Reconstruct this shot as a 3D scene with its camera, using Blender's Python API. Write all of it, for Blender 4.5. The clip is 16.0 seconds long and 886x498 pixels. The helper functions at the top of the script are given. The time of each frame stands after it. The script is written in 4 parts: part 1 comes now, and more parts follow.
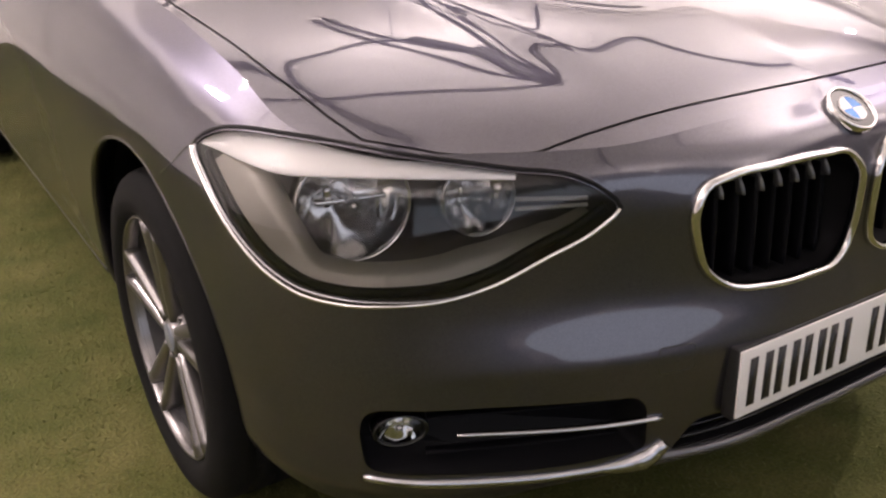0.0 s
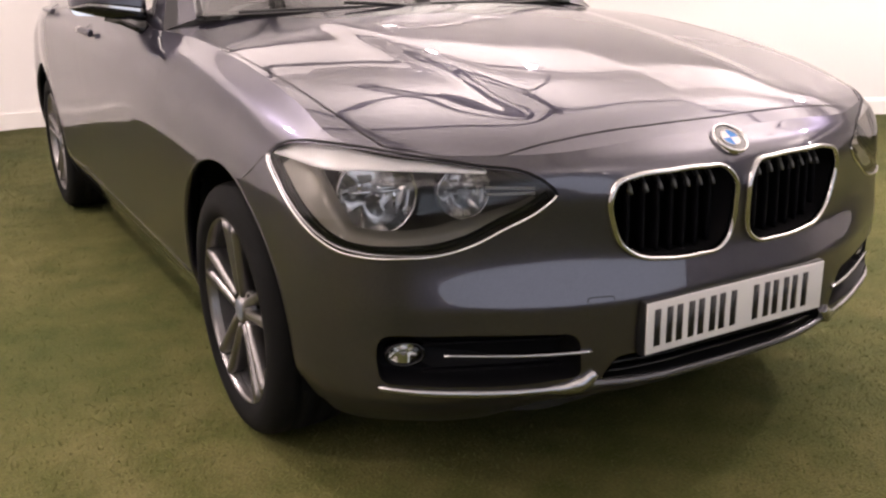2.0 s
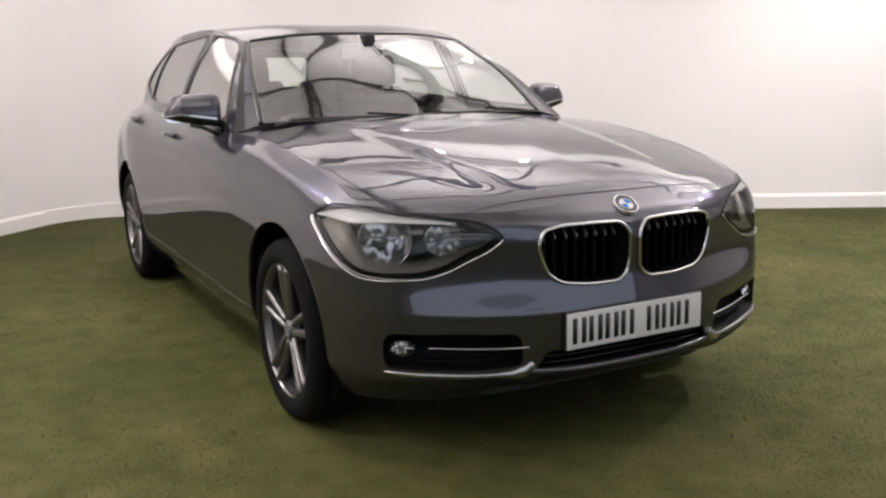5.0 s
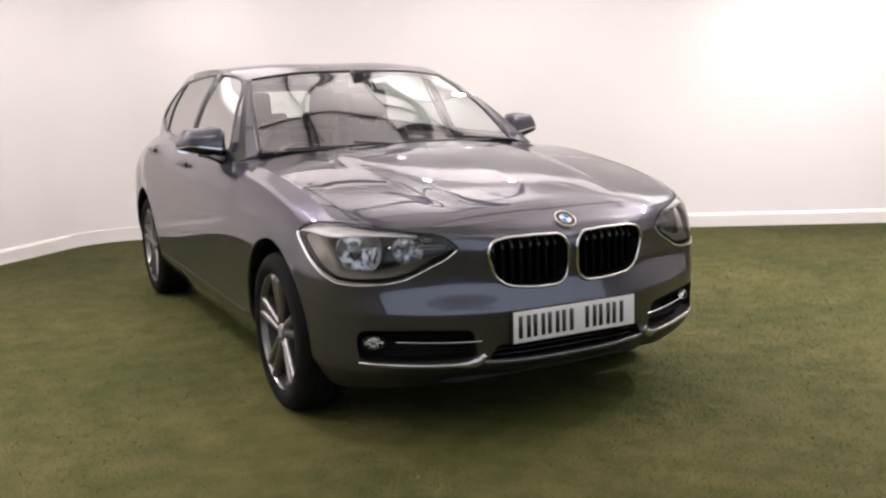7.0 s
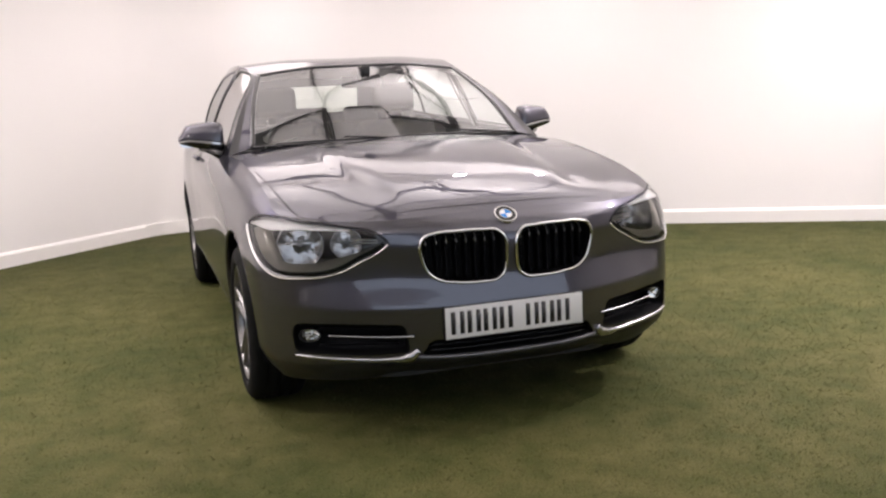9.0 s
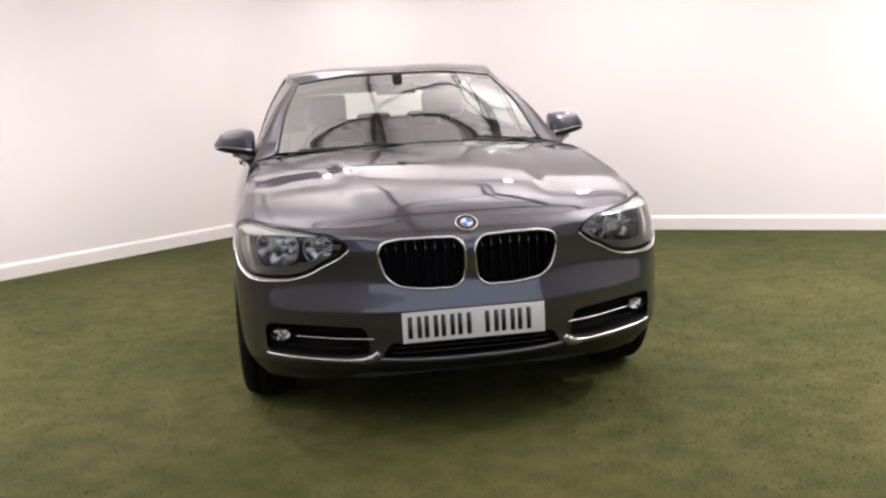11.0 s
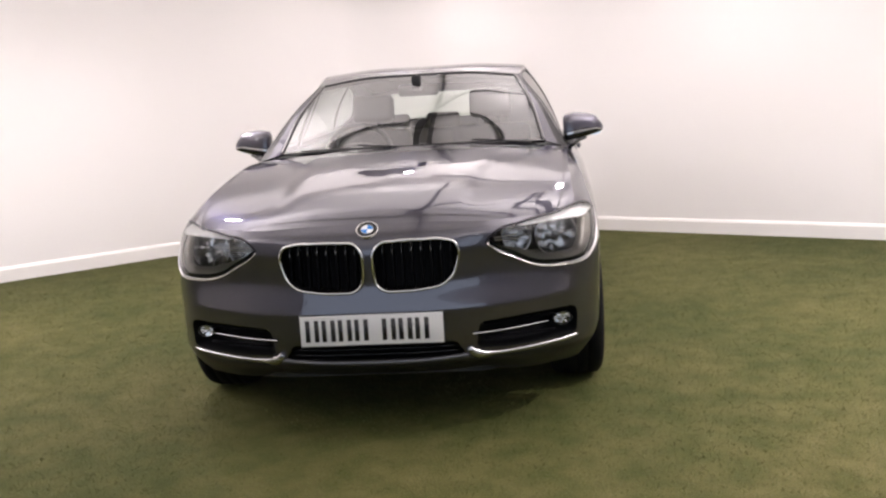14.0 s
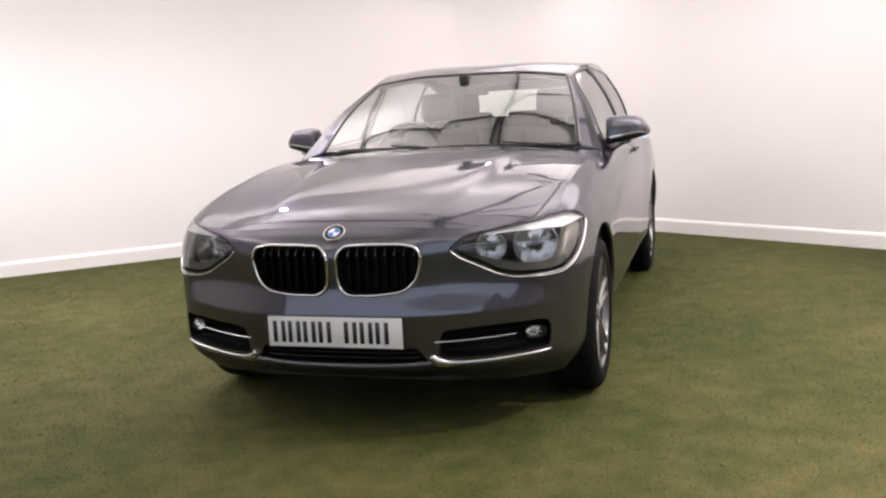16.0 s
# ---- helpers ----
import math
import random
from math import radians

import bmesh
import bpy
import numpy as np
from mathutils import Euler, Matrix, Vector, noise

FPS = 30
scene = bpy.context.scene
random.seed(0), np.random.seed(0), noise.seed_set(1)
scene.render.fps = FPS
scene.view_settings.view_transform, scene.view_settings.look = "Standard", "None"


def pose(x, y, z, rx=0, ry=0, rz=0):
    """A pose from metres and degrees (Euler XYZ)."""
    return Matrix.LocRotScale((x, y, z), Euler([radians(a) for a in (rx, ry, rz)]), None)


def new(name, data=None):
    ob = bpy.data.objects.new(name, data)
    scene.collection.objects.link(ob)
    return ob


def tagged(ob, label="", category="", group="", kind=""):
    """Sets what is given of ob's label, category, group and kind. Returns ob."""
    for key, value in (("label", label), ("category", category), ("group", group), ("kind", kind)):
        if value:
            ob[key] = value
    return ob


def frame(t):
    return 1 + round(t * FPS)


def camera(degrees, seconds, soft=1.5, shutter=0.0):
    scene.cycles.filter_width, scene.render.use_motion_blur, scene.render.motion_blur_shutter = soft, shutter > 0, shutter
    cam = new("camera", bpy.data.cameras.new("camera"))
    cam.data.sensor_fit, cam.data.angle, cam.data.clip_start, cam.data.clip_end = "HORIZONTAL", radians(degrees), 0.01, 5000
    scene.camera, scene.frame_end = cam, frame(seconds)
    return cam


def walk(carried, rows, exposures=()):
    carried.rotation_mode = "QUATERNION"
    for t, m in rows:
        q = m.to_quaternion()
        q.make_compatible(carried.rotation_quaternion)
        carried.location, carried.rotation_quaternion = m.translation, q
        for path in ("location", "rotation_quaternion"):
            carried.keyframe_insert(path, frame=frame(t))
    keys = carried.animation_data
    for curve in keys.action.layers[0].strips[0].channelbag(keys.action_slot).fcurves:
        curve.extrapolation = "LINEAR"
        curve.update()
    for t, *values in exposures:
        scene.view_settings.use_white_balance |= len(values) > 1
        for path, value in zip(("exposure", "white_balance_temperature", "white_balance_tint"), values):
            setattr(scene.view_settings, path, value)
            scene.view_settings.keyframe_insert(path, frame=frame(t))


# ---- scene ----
cam = camera(50.0, 16.0, soft=2.3)
# seconds, x, y, z, tilt, lean, turn; the car's nose is at the origin and the car points along -y
ROWS = [
    (0.0, -1.236, -0.787, 1.147, 66.82, 1.39, -32.52),
    (0.5, -1.312, -0.916, 1.157, 67.79, 1.33, -31.82),
    (1.0, -1.386, -1.049, 1.166, 68.99, 1.05, -30.70),
    (1.5, -1.445, -1.194, 1.150, 70.93, 1.11, -30.57),
    (2.0, -1.492, -1.358, 1.146, 72.81, 0.95, -29.89),
    (2.5, -1.561, -1.486, 1.164, 74.56, 1.10, -29.64),
    (3.0, -1.636, -1.637, 1.172, 76.08, 1.25, -29.68),
    (3.5, -1.704, -1.815, 1.186, 76.94, 0.99, -29.30),
    (4.0, -1.740, -1.946, 1.194, 77.60, 1.00, -28.99),
    (6.5, -1.968, -2.652, 1.217, 80.50, 1.47, -27.01),
    (7.0, -1.909, -2.761, 1.237, 80.54, 1.88, -27.06),
    (7.5, -1.769, -2.887, 1.235, 80.88, 2.22, -26.28),
    (8.0, -1.620, -2.963, 1.223, 81.01, 3.53, -24.21),
    (8.5, -1.431, -2.982, 1.216, 80.55, 3.17, -21.43),
    (11.0, -0.601, -3.279, 1.233, 80.69, 3.02, -9.22),
    (11.5, -0.422, -3.288, 1.229, 80.59, 3.50, -7.17),
    (12.0, -0.216, -3.372, 1.245, 80.59, 3.52, -4.74),
    (12.5, -0.024, -3.374, 1.216, 81.10, 3.04, -1.99),
    (13.0, 0.161, -3.339, 1.224, 80.94, 3.30, -0.03),
    (13.5, 0.354, -3.302, 1.231, 80.88, 3.47, 2.54),
    (14.0, 0.578, -3.298, 1.225, 80.92, 3.34, 4.74),
    (14.5, 0.776, -3.305, 1.225, 81.10, 2.86, 7.35),
    (15.0, 0.946, -3.208, 1.209, 81.13, 3.05, 10.74),
    (15.5, 1.158, -3.132, 1.227, 80.89, 2.78, 13.70),
    (16.0, 1.356, -3.093, 1.227, 81.05, 2.86, 16.36),
]
# the picture is a little pinker at the start
walk(cam, [(r[0], pose(*r[1:])) for r in ROWS], exposures=[(0.0, 0.46, 6900, 20), (2.0, 0.42, 6950, 20), (2.75, 0.25, 6900, 20), (2.95, -0.15, 6350, 10), (3.4, -0.12, 6350, 10), (4.0, -0.05, 6350, 10), (6.5, 0.06, 6380, 12), (7.5, 0.24, 6400, 13), (11.5, 0.26, 6370, 13), (16.0, 0.26, 6340, 13)])

# ---- light ----
world = bpy.data.worlds.new("world")
scene.world = world
world.use_nodes = True
world.node_tree.nodes["Background"].inputs[0].default_value = (0.76, 0.86, 1.0, 1)
world.node_tree.nodes["Background"].inputs[1].default_value = 0.95
scene.view_settings.exposure = 0.0
ROOM_H = 3.3
# round lamps under the ceiling: place and watts
# those with x < -3 or y < -1 are added as fill
LAMPS = [(-0.45, 4.9, 12), (-1.95, 2.65, 36), (1.15, 3.5, 9), (1.95, 3.3, 9), (4.0, 2.0, 58), (-3.8, 1.4, 70), (-4.8, -1.5, 60), (3.0, 0.2, 60), (4.8, -1.5, 64),
         (0.5, -3.4, 30), (-3.0, -3.9, 90), (3.2, -4.2, 90)]
LAMP_Z = 2.58
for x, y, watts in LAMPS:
    # each lamp throws a wide soft cone down
    data = bpy.data.lights.new("downlight", "SPOT")
    data.shadow_soft_size, data.energy, data.color = 0.045, watts * (2.6 if 0 < y < 2.5 and 0 < x < 3.2 else 0.1 if y < -3 else 2.6 if y > 2.5 else 0.9 if y < -1 else 1.6), (1.0, 0.92, 0.91)
    data.spot_size, data.spot_blend = math.radians(158), 0.75
    lamp = new("downlight", data)
    lamp.matrix_world = pose(x, y, LAMP_Z - 0.02)
    # an upward spot with no known source is added to brighten the ceiling
    data = bpy.data.lights.new("ceiling_fill", "SPOT")
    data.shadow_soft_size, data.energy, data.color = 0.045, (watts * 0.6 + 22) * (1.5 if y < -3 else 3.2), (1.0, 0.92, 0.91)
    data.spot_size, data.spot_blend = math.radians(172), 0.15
    lamp = new("ceiling_fill", data)
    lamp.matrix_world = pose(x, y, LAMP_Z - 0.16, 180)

# ---- materials ----


def material(name, color, rough=0.5, metal=0.0, coat=0.0, spec=0.5):
    m = bpy.data.materials.new(name)
    m.use_nodes = True
    b = m.node_tree.nodes["Principled BSDF"]
    b.inputs["Base Color"].default_value = (*color, 1)
    b.inputs["Roughness"].default_value = rough
    b.inputs["Metallic"].default_value = metal
    b.inputs["Coat Weight"].default_value = coat
    b.inputs["Coat Roughness"].default_value = 0.015
    b.inputs["Specular IOR Level"].default_value = spec
    return m


def vary(m, scale, amount, detail=4.0, rough=0.0, bump=0.0, bump_scale=None):
    """Uneven colour, gloss and relief by noise of a real size."""
    t = m.node_tree
    n, l, b = t.nodes, t.links, t.nodes["Principled BSDF"]
    co = n.new("ShaderNodeTexCoord")
    tex = n.new("ShaderNodeTexNoise")
    tex.inputs["Scale"].default_value, tex.inputs["Detail"].default_value = scale, detail
    l.new(co.outputs["Object"], tex.inputs["Vector"])
    c = b.inputs["Base Color"].default_value[:]
    ramp = n.new("ShaderNodeMix")
    ramp.data_type = "RGBA"
    ramp.inputs["A"].default_value = (*[v * (1 - amount) for v in c[:3]], 1)
    ramp.inputs["B"].default_value = (*[min(1, v * (1 + amount)) for v in c[:3]], 1)
    l.new(tex.outputs["Fac"], ramp.inputs["Factor"])
    l.new(ramp.outputs["Result"], b.inputs["Base Color"])
    if rough:
        r0 = b.inputs["Roughness"].default_value
        mr = n.new("ShaderNodeMapRange")
        mr.inputs["To Min"].default_value, mr.inputs["To Max"].default_value = max(0, r0 - rough), r0 + rough
        l.new(tex.outputs["Fac"], mr.inputs["Value"])
        l.new(mr.outputs["Result"], b.inputs["Roughness"])
    if bump:
        t2 = n.new("ShaderNodeTexNoise")
        t2.inputs["Scale"].default_value, t2.inputs["Detail"].default_value = bump_scale or scale * 6, 6.0
        l.new(co.outputs["Object"], t2.inputs["Vector"])
        bp = n.new("ShaderNodeBump")
        bp.inputs["Strength"].default_value, bp.inputs["Distance"].default_value = 1.0, bump
        l.new(t2.outputs["Fac"], bp.inputs["Height"])
        l.new(bp.outputs["Normal"], b.inputs["Normal"])
    return m


def glazing(name, tint, ior=1.5, gloss=1.0):
    """Thin glass: clear straight through, with a mirror image that grows towards grazing angles."""
    m = bpy.data.materials.new(name)
    m.use_nodes = True
    t = m.node_tree
    t.nodes.clear()
    out, mix = t.nodes.new("ShaderNodeOutputMaterial"), t.nodes.new("ShaderNodeMixShader")
    tr, gl, fr = t.nodes.new("ShaderNodeBsdfTransparent"), t.nodes.new("ShaderNodeBsdfGlossy"), t.nodes.new("ShaderNodeFresnel")
    tr.inputs["Color"].default_value = (*tint, 1)
    gl.inputs["Roughness"].default_value = 0.0
    gl.inputs["Color"].default_value = (gloss, gloss, gloss, 1)
    fr.inputs["IOR"].default_value = ior
    t.links.new(fr.outputs["Fac"], mix.inputs["Fac"])
    t.links.new(tr.outputs["BSDF"], mix.inputs[1])
    t.links.new(gl.outputs["BSDF"], mix.inputs[2])
    t.links.new(mix.outputs["Shader"], out.inputs["Surface"])
    return m


def metallic_paint():
    m = material("grey_metallic_paint", (0.1, 0.1, 0.11), 0.30, 0.88, 1.0)
    t = m.node_tree
    n, l, b = t.nodes, t.links, t.nodes["Principled BSDF"]
    co, tex = n.new("ShaderNodeTexCoord"), n.new("ShaderNodeTexVoronoi")
    tex.inputs["Scale"].default_value = 1400
    l.new(co.outputs["Object"], tex.inputs["Vector"])
    mix = n.new("ShaderNodeMix")
    mix.data_type = "RGBA"
    mix.inputs["A"].default_value, mix.inputs["B"].default_value = (0.048, 0.046, 0.060, 1), (0.094, 0.090, 0.114, 1)
    l.new(tex.outputs["Color"], mix.inputs["Factor"])
    l.new(mix.outputs["Result"], b.inputs["Base Color"])
    # faint waviness and orange peel of the clear coat
    big = n.new("ShaderNodeTexNoise")
    big.inputs["Scale"].default_value, big.inputs["Detail"].default_value = 5.0, 1.0
    l.new(co.outputs["Object"], big.inputs["Vector"])
    bp = n.new("ShaderNodeBump")
    bp.inputs["Strength"].default_value, bp.inputs["Distance"].default_value = 1.0, 0.0006
    l.new(big.outputs["Fac"], bp.inputs["Height"])
    l.new(bp.outputs["Normal"], b.inputs["Coat Normal"])
    b.inputs["Coat IOR"].default_value = 1.75
    b.inputs["Specular Tint"].default_value = (0.22, 0.22, 0.28, 1)
    return m


PAINT = metallic_paint()
BLACK = vary(material("black_plastic", (0.012, 0.012, 0.013), 0.45), 40, 0.3, bump=0.0003, bump_scale=900)
DARK = material("dark_recess", (0.005, 0.005, 0.006), 0.6, spec=0.15)
TRIM = material("black_trim", (0.010, 0.010, 0.011), 0.28)
GLOSS_BLACK = material("gloss_black", (0.008, 0.008, 0.009), 0.12)
# paler copy of the slat black: the highlight on the tips, put into colour
SLAT_GLINT = material("slat_glint", (0.10, 0.10, 0.105), 0.22, 0.4, spec=1.0)
SLAT_BLACK = material("slat_black", (0.003, 0.003, 0.004), 0.5, spec=0.08)
RUBBER = vary(material("tyre_rubber", (0.005, 0.005, 0.005), 0.85, spec=0.15), 12, 0.35, bump=0.0004, bump_scale=220)
CHROME = material("chrome", (0.68, 0.67, 0.67), 0.1, 1.0)
SATIN = material("satin_aluminium", (0.46, 0.46, 0.48), 0.24, 1.0)
LIP = material("grey_lip", (0.11, 0.11, 0.12), 0.25, 0.5, 0.6)
ALLOY = vary(material("silver_alloy", (0.23, 0.222, 0.222), 0.3, 0.9), 25, 0.08, rough=0.06)
BARREL = vary(material("rim_barrel_grey", (0.012, 0.012, 0.013), 0.6, 0.0), 25, 0.2)
STEEL = vary(material("brake_steel", (0.03, 0.029, 0.028), 0.45, 1.0), 30, 0.2, rough=0.1)
MIRROR = material("bright_reflector", (0.88, 0.88, 0.88), 0.04, 1.0)
REFLECTOR = material("lamp_reflector", (0.90, 0.89, 0.88), 0.13, 1.0)
LAMP_DARK = vary(material("lamp_housing", (0.055, 0.050, 0.052), 0.3, 0.2), 20, 0.15)
BEZEL = material("satin_bezel", (0.26, 0.245, 0.215), 0.4, 0.3)
BROW_WHITE = material("brow_white", (0.95, 0.95, 0.95), 0.3, 0.0, 0.4)
WHITE = material("white_enamel", (0.80, 0.80, 0.80), 0.4, spec=0.2)
BADGE_BLUE = material("blue_enamel", (0.03, 0.22, 0.62), 0.4, spec=0.2)
HUBCAP = material("hub_cap_grey", (0.16, 0.18, 0.21), 0.3)
PLATE = vary(material("plate_white", (0.74, 0.73, 0.72), 0.3), 9, 0.03)
INK = material("plate_black", (0.012, 0.012, 0.013), 0.4)
INTERIOR = vary(material("cabin_plastic", (0.045, 0.044, 0.044), 0.55), 30, 0.2, bump=0.0003, bump_scale=120)
CLOTH = vary(material("seat_cloth", (0.055, 0.053, 0.054), 0.9), 9, 0.2)
LINING = vary(material("headlining", (0.42, 0.41, 0.39), 0.9), 50, 0.06)
GLASS = glazing("tinted_glass", (0.59, 0.63, 0.62), 1.45, 0.6)
SCREEN_GLASS = glazing("windscreen_glass", (0.84, 0.89, 0.86), 2.2)
CLEAR = glazing("clear_cover", (0.97, 0.97, 0.97), 1.5)


def grass_material():
    m = material("artificial_grass", (0.06, 0.07, 0.02), 0.85)
    t = m.node_tree
    n, l, b = t.nodes, t.links, t.nodes["Principled BSDF"]
    co = n.new("ShaderNodeTexCoord")
    big, mid, fine = (n.new("ShaderNodeTexNoise") for _ in range(3))
    for tex, s, d in ((big, 0.9, 3.0), (mid, 7.0, 5.0), (fine, 130.0, 3.0)):
        tex.inputs["Scale"].default_value, tex.inputs["Detail"].default_value = s, d
        l.new(co.outputs["Object"], tex.inputs["Vector"])
    r1 = n.new("ShaderNodeValToRGB")
    r1.color_ramp.elements[0].position, r1.color_ramp.elements[1].position = 0.32, 0.72
    r1.color_ramp.elements[0].color, r1.color_ramp.elements[1].color = (0.062, 0.070, 0.017, 1), (0.112, 0.107, 0.038, 1)
    l.new(mid.outputs["Fac"], r1.inputs["Fac"])
    r2 = n.new("ShaderNodeValToRGB")
    r2.color_ramp.elements[0].position, r2.color_ramp.elements[1].position = 0.35, 0.68
    r2.color_ramp.elements[0].color, r2.color_ramp.elements[1].color = (0.74, 0.82, 0.70, 1), (1.22, 1.14, 1.2, 1)
    l.new(big.outputs["Fac"], r2.inputs["Fac"])
    r3 = n.new("ShaderNodeValToRGB")
    r3.color_ramp.elements[0].position, r3.color_ramp.elements[1].position = 0.3, 0.75
    r3.color_ramp.elements[0].color, r3.color_ramp.elements[1].color = (0.75, 0.75, 0.75, 1), (1.25, 1.25, 1.22, 1)
    l.new(fine.outputs["Fac"], r3.inputs["Fac"])
    m1, m2 = n.new("ShaderNodeMix"), n.new("ShaderNodeMix")
    for k in (m1, m2):
        k.data_type, k.blend_type = "RGBA", "MULTIPLY"
        k.inputs["Factor"].default_value = 1.0
    l.new(r1.outputs["Color"], m1.inputs["A"])
    l.new(r2.outputs["Color"], m1.inputs["B"])
    l.new(m1.outputs["Result"], m2.inputs["A"])
    l.new(r3.outputs["Color"], m2.inputs["B"])
    l.new(m2.outputs["Result"], b.inputs["Base Color"])
    bp = n.new("ShaderNodeBump")
    bp.inputs["Strength"].default_value, bp.inputs["Distance"].default_value = 1.0, 0.006
    l.new(fine.outputs["Fac"], bp.inputs["Height"])
    l.new(bp.outputs["Normal"], b.inputs["Normal"])
    b.inputs["Specular IOR Level"].default_value = 0.15
    return m


GRASS = grass_material()
WALL = vary(material("white_wall", (0.80, 0.775, 0.755), 0.65), 0.7, 0.02, bump=0.0008, bump_scale=60)
SKIRT = vary(material("white_gloss_skirting", (0.80, 0.775, 0.745), 0.6), 2.0, 0.02)
DARK_WALL = vary(material("plain_grey_wall", (0.62, 0.605, 0.60), 0.7), 0.8, 0.06)
CEILING = vary(material("white_ceiling", (0.84, 0.82, 0.80), 0.8), 0.9, 0.02)
RAIL = material("dark_rail", (0.06, 0.057, 0.056), 0.5)
LAMP_BODY = material("lamp_body_white", (0.7, 0.7, 0.7), 0.4)


def blade_material():
    m = material("turf_blade", (0.05, 0.075, 0.02), 0.6)
    t = m.node_tree
    geo, ramp = t.nodes.new("ShaderNodeNewGeometry"), t.nodes.new("ShaderNodeValToRGB")
    e = ramp.color_ramp.elements
    e[0].color, e[1].color = (0.074, 0.091, 0.022, 1), (0.124, 0.117, 0.047, 1)
    mid = e.new(0.6)
    mid.color = (0.095, 0.105, 0.031, 1)
    t.links.new(geo.outputs["Random Per Island"], ramp.inputs["Fac"])
    # worn and fresher patches of the carpet
    co, big, tone, mix = (t.nodes.new(k) for k in ("ShaderNodeTexCoord", "ShaderNodeTexNoise", "ShaderNodeValToRGB", "ShaderNodeMix"))
    big.inputs["Scale"].default_value, big.inputs["Detail"].default_value = 0.9, 3.0
    t.links.new(co.outputs["Object"], big.inputs["Vector"])
    t.links.new(big.outputs["Fac"], tone.inputs["Fac"])
    tone.color_ramp.elements[0].position, tone.color_ramp.elements[1].position = 0.35, 0.68
    tone.color_ramp.elements[0].color, tone.color_ramp.elements[1].color = (0.74, 0.82, 0.70, 1), (1.22, 1.14, 1.2, 1)
    mix.data_type, mix.blend_type = "RGBA", "MULTIPLY"
    mix.inputs["Factor"].default_value = 1.0
    t.links.new(ramp.outputs["Color"], mix.inputs["A"])
    t.links.new(tone.outputs["Color"], mix.inputs["B"])
    t.links.new(mix.outputs["Result"], t.nodes["Principled BSDF"].inputs["Base Color"])
    t.nodes["Principled BSDF"].inputs["Specular IOR Level"].default_value = 0.2
    return m


BLADE = blade_material()

# ---- helpers of the build ----


def part(name, bm, mat, parent=None, label=""):
    me = bpy.data.meshes.new(name)
    bm.to_mesh(me)
    bm.free()
    me.materials.append(mat)
    ob = new(name, me)
    if parent:
        ob.parent = parent
    if label:
        ob["label"] = label
    return ob


def spline(points, count):
    """A smooth curve through the points, as an array of count points at even steps of chord length."""
    p = np.array(points, float)
    d = np.concatenate([[0], np.cumsum(np.maximum(np.linalg.norm(np.diff(p, axis=0), axis=1), 1e-6) ** 0.75)])
    return along(p, d, np.linspace(0, d[-1], count))


def along(p, d, u):
    """Cubic interpolation of the rows p at the stations d, read at u, with limited slopes."""
    p = np.asarray(p, float)
    h = np.diff(d)
    sl = np.diff(p, axis=0) / h[:, None]
    m = np.zeros_like(p)
    m[0], m[-1] = sl[0], sl[-1]
    m[1:-1] = (sl[:-1] * h[1:, None] + sl[1:] * h[:-1, None]) / (h[1:] + h[:-1])[:, None]
    i = np.clip(np.searchsorted(d, u, side="right") - 1, 0, len(h) - 1)
    t = ((u - d[i]) / h[i])[:, None]
    hh = h[i][:, None]
    return ((2 * t ** 3 - 3 * t ** 2 + 1) * p[i] + (t ** 3 - 2 * t ** 2 + t) * hh * m[i]
            + (-2 * t ** 3 + 3 * t ** 2) * p[i + 1] + (t ** 3 - t ** 2) * hh * m[i + 1])


def coons(front, back, inner, outer):
    """A patch between four edge curves: front and back run from the inner to the outer edge."""
    n, k = len(front), len(inner)
    a, b = np.linspace(0, 1, n)[:, None, None], np.linspace(0, 1, k)[None, :, None]
    f, r, i, o = front[:, None], back[:, None], inner[None], outer[None]
    flat = ((1 - a) * (1 - b) * front[0] + a * (1 - b) * front[-1] + (1 - a) * b * back[0] + a * b * back[-1])
    return (1 - b) * f + b * r + (1 - a) * i + a * o - flat


def mirrored(g):
    """A grid whose first row lies on the middle plane, with its mirror image added."""
    return np.concatenate([g[:0:-1] * (-1, 1, 1), g])


def grid_bm(g, bm=None, flip=False):
    bm = bm or bmesh.new()
    n, k = g.shape[:2]
    vs = [bm.verts.new(p) for p in g.reshape(-1, 3)]
    for i in range(n - 1):
        for j in range(k - 1):
            q = [vs[i * k + j], vs[(i + 1) * k + j], vs[(i + 1) * k + j + 1], vs[i * k + j + 1]]
            bm.faces.new(q[::-1] if flip else q).smooth = True
    return bm


def normals_of(g):
    du, dv = np.gradient(g, axis=0), np.gradient(g, axis=1)
    n = np.cross(du, dv)
    return n / np.maximum(np.linalg.norm(n, axis=2, keepdims=True), 1e-9)


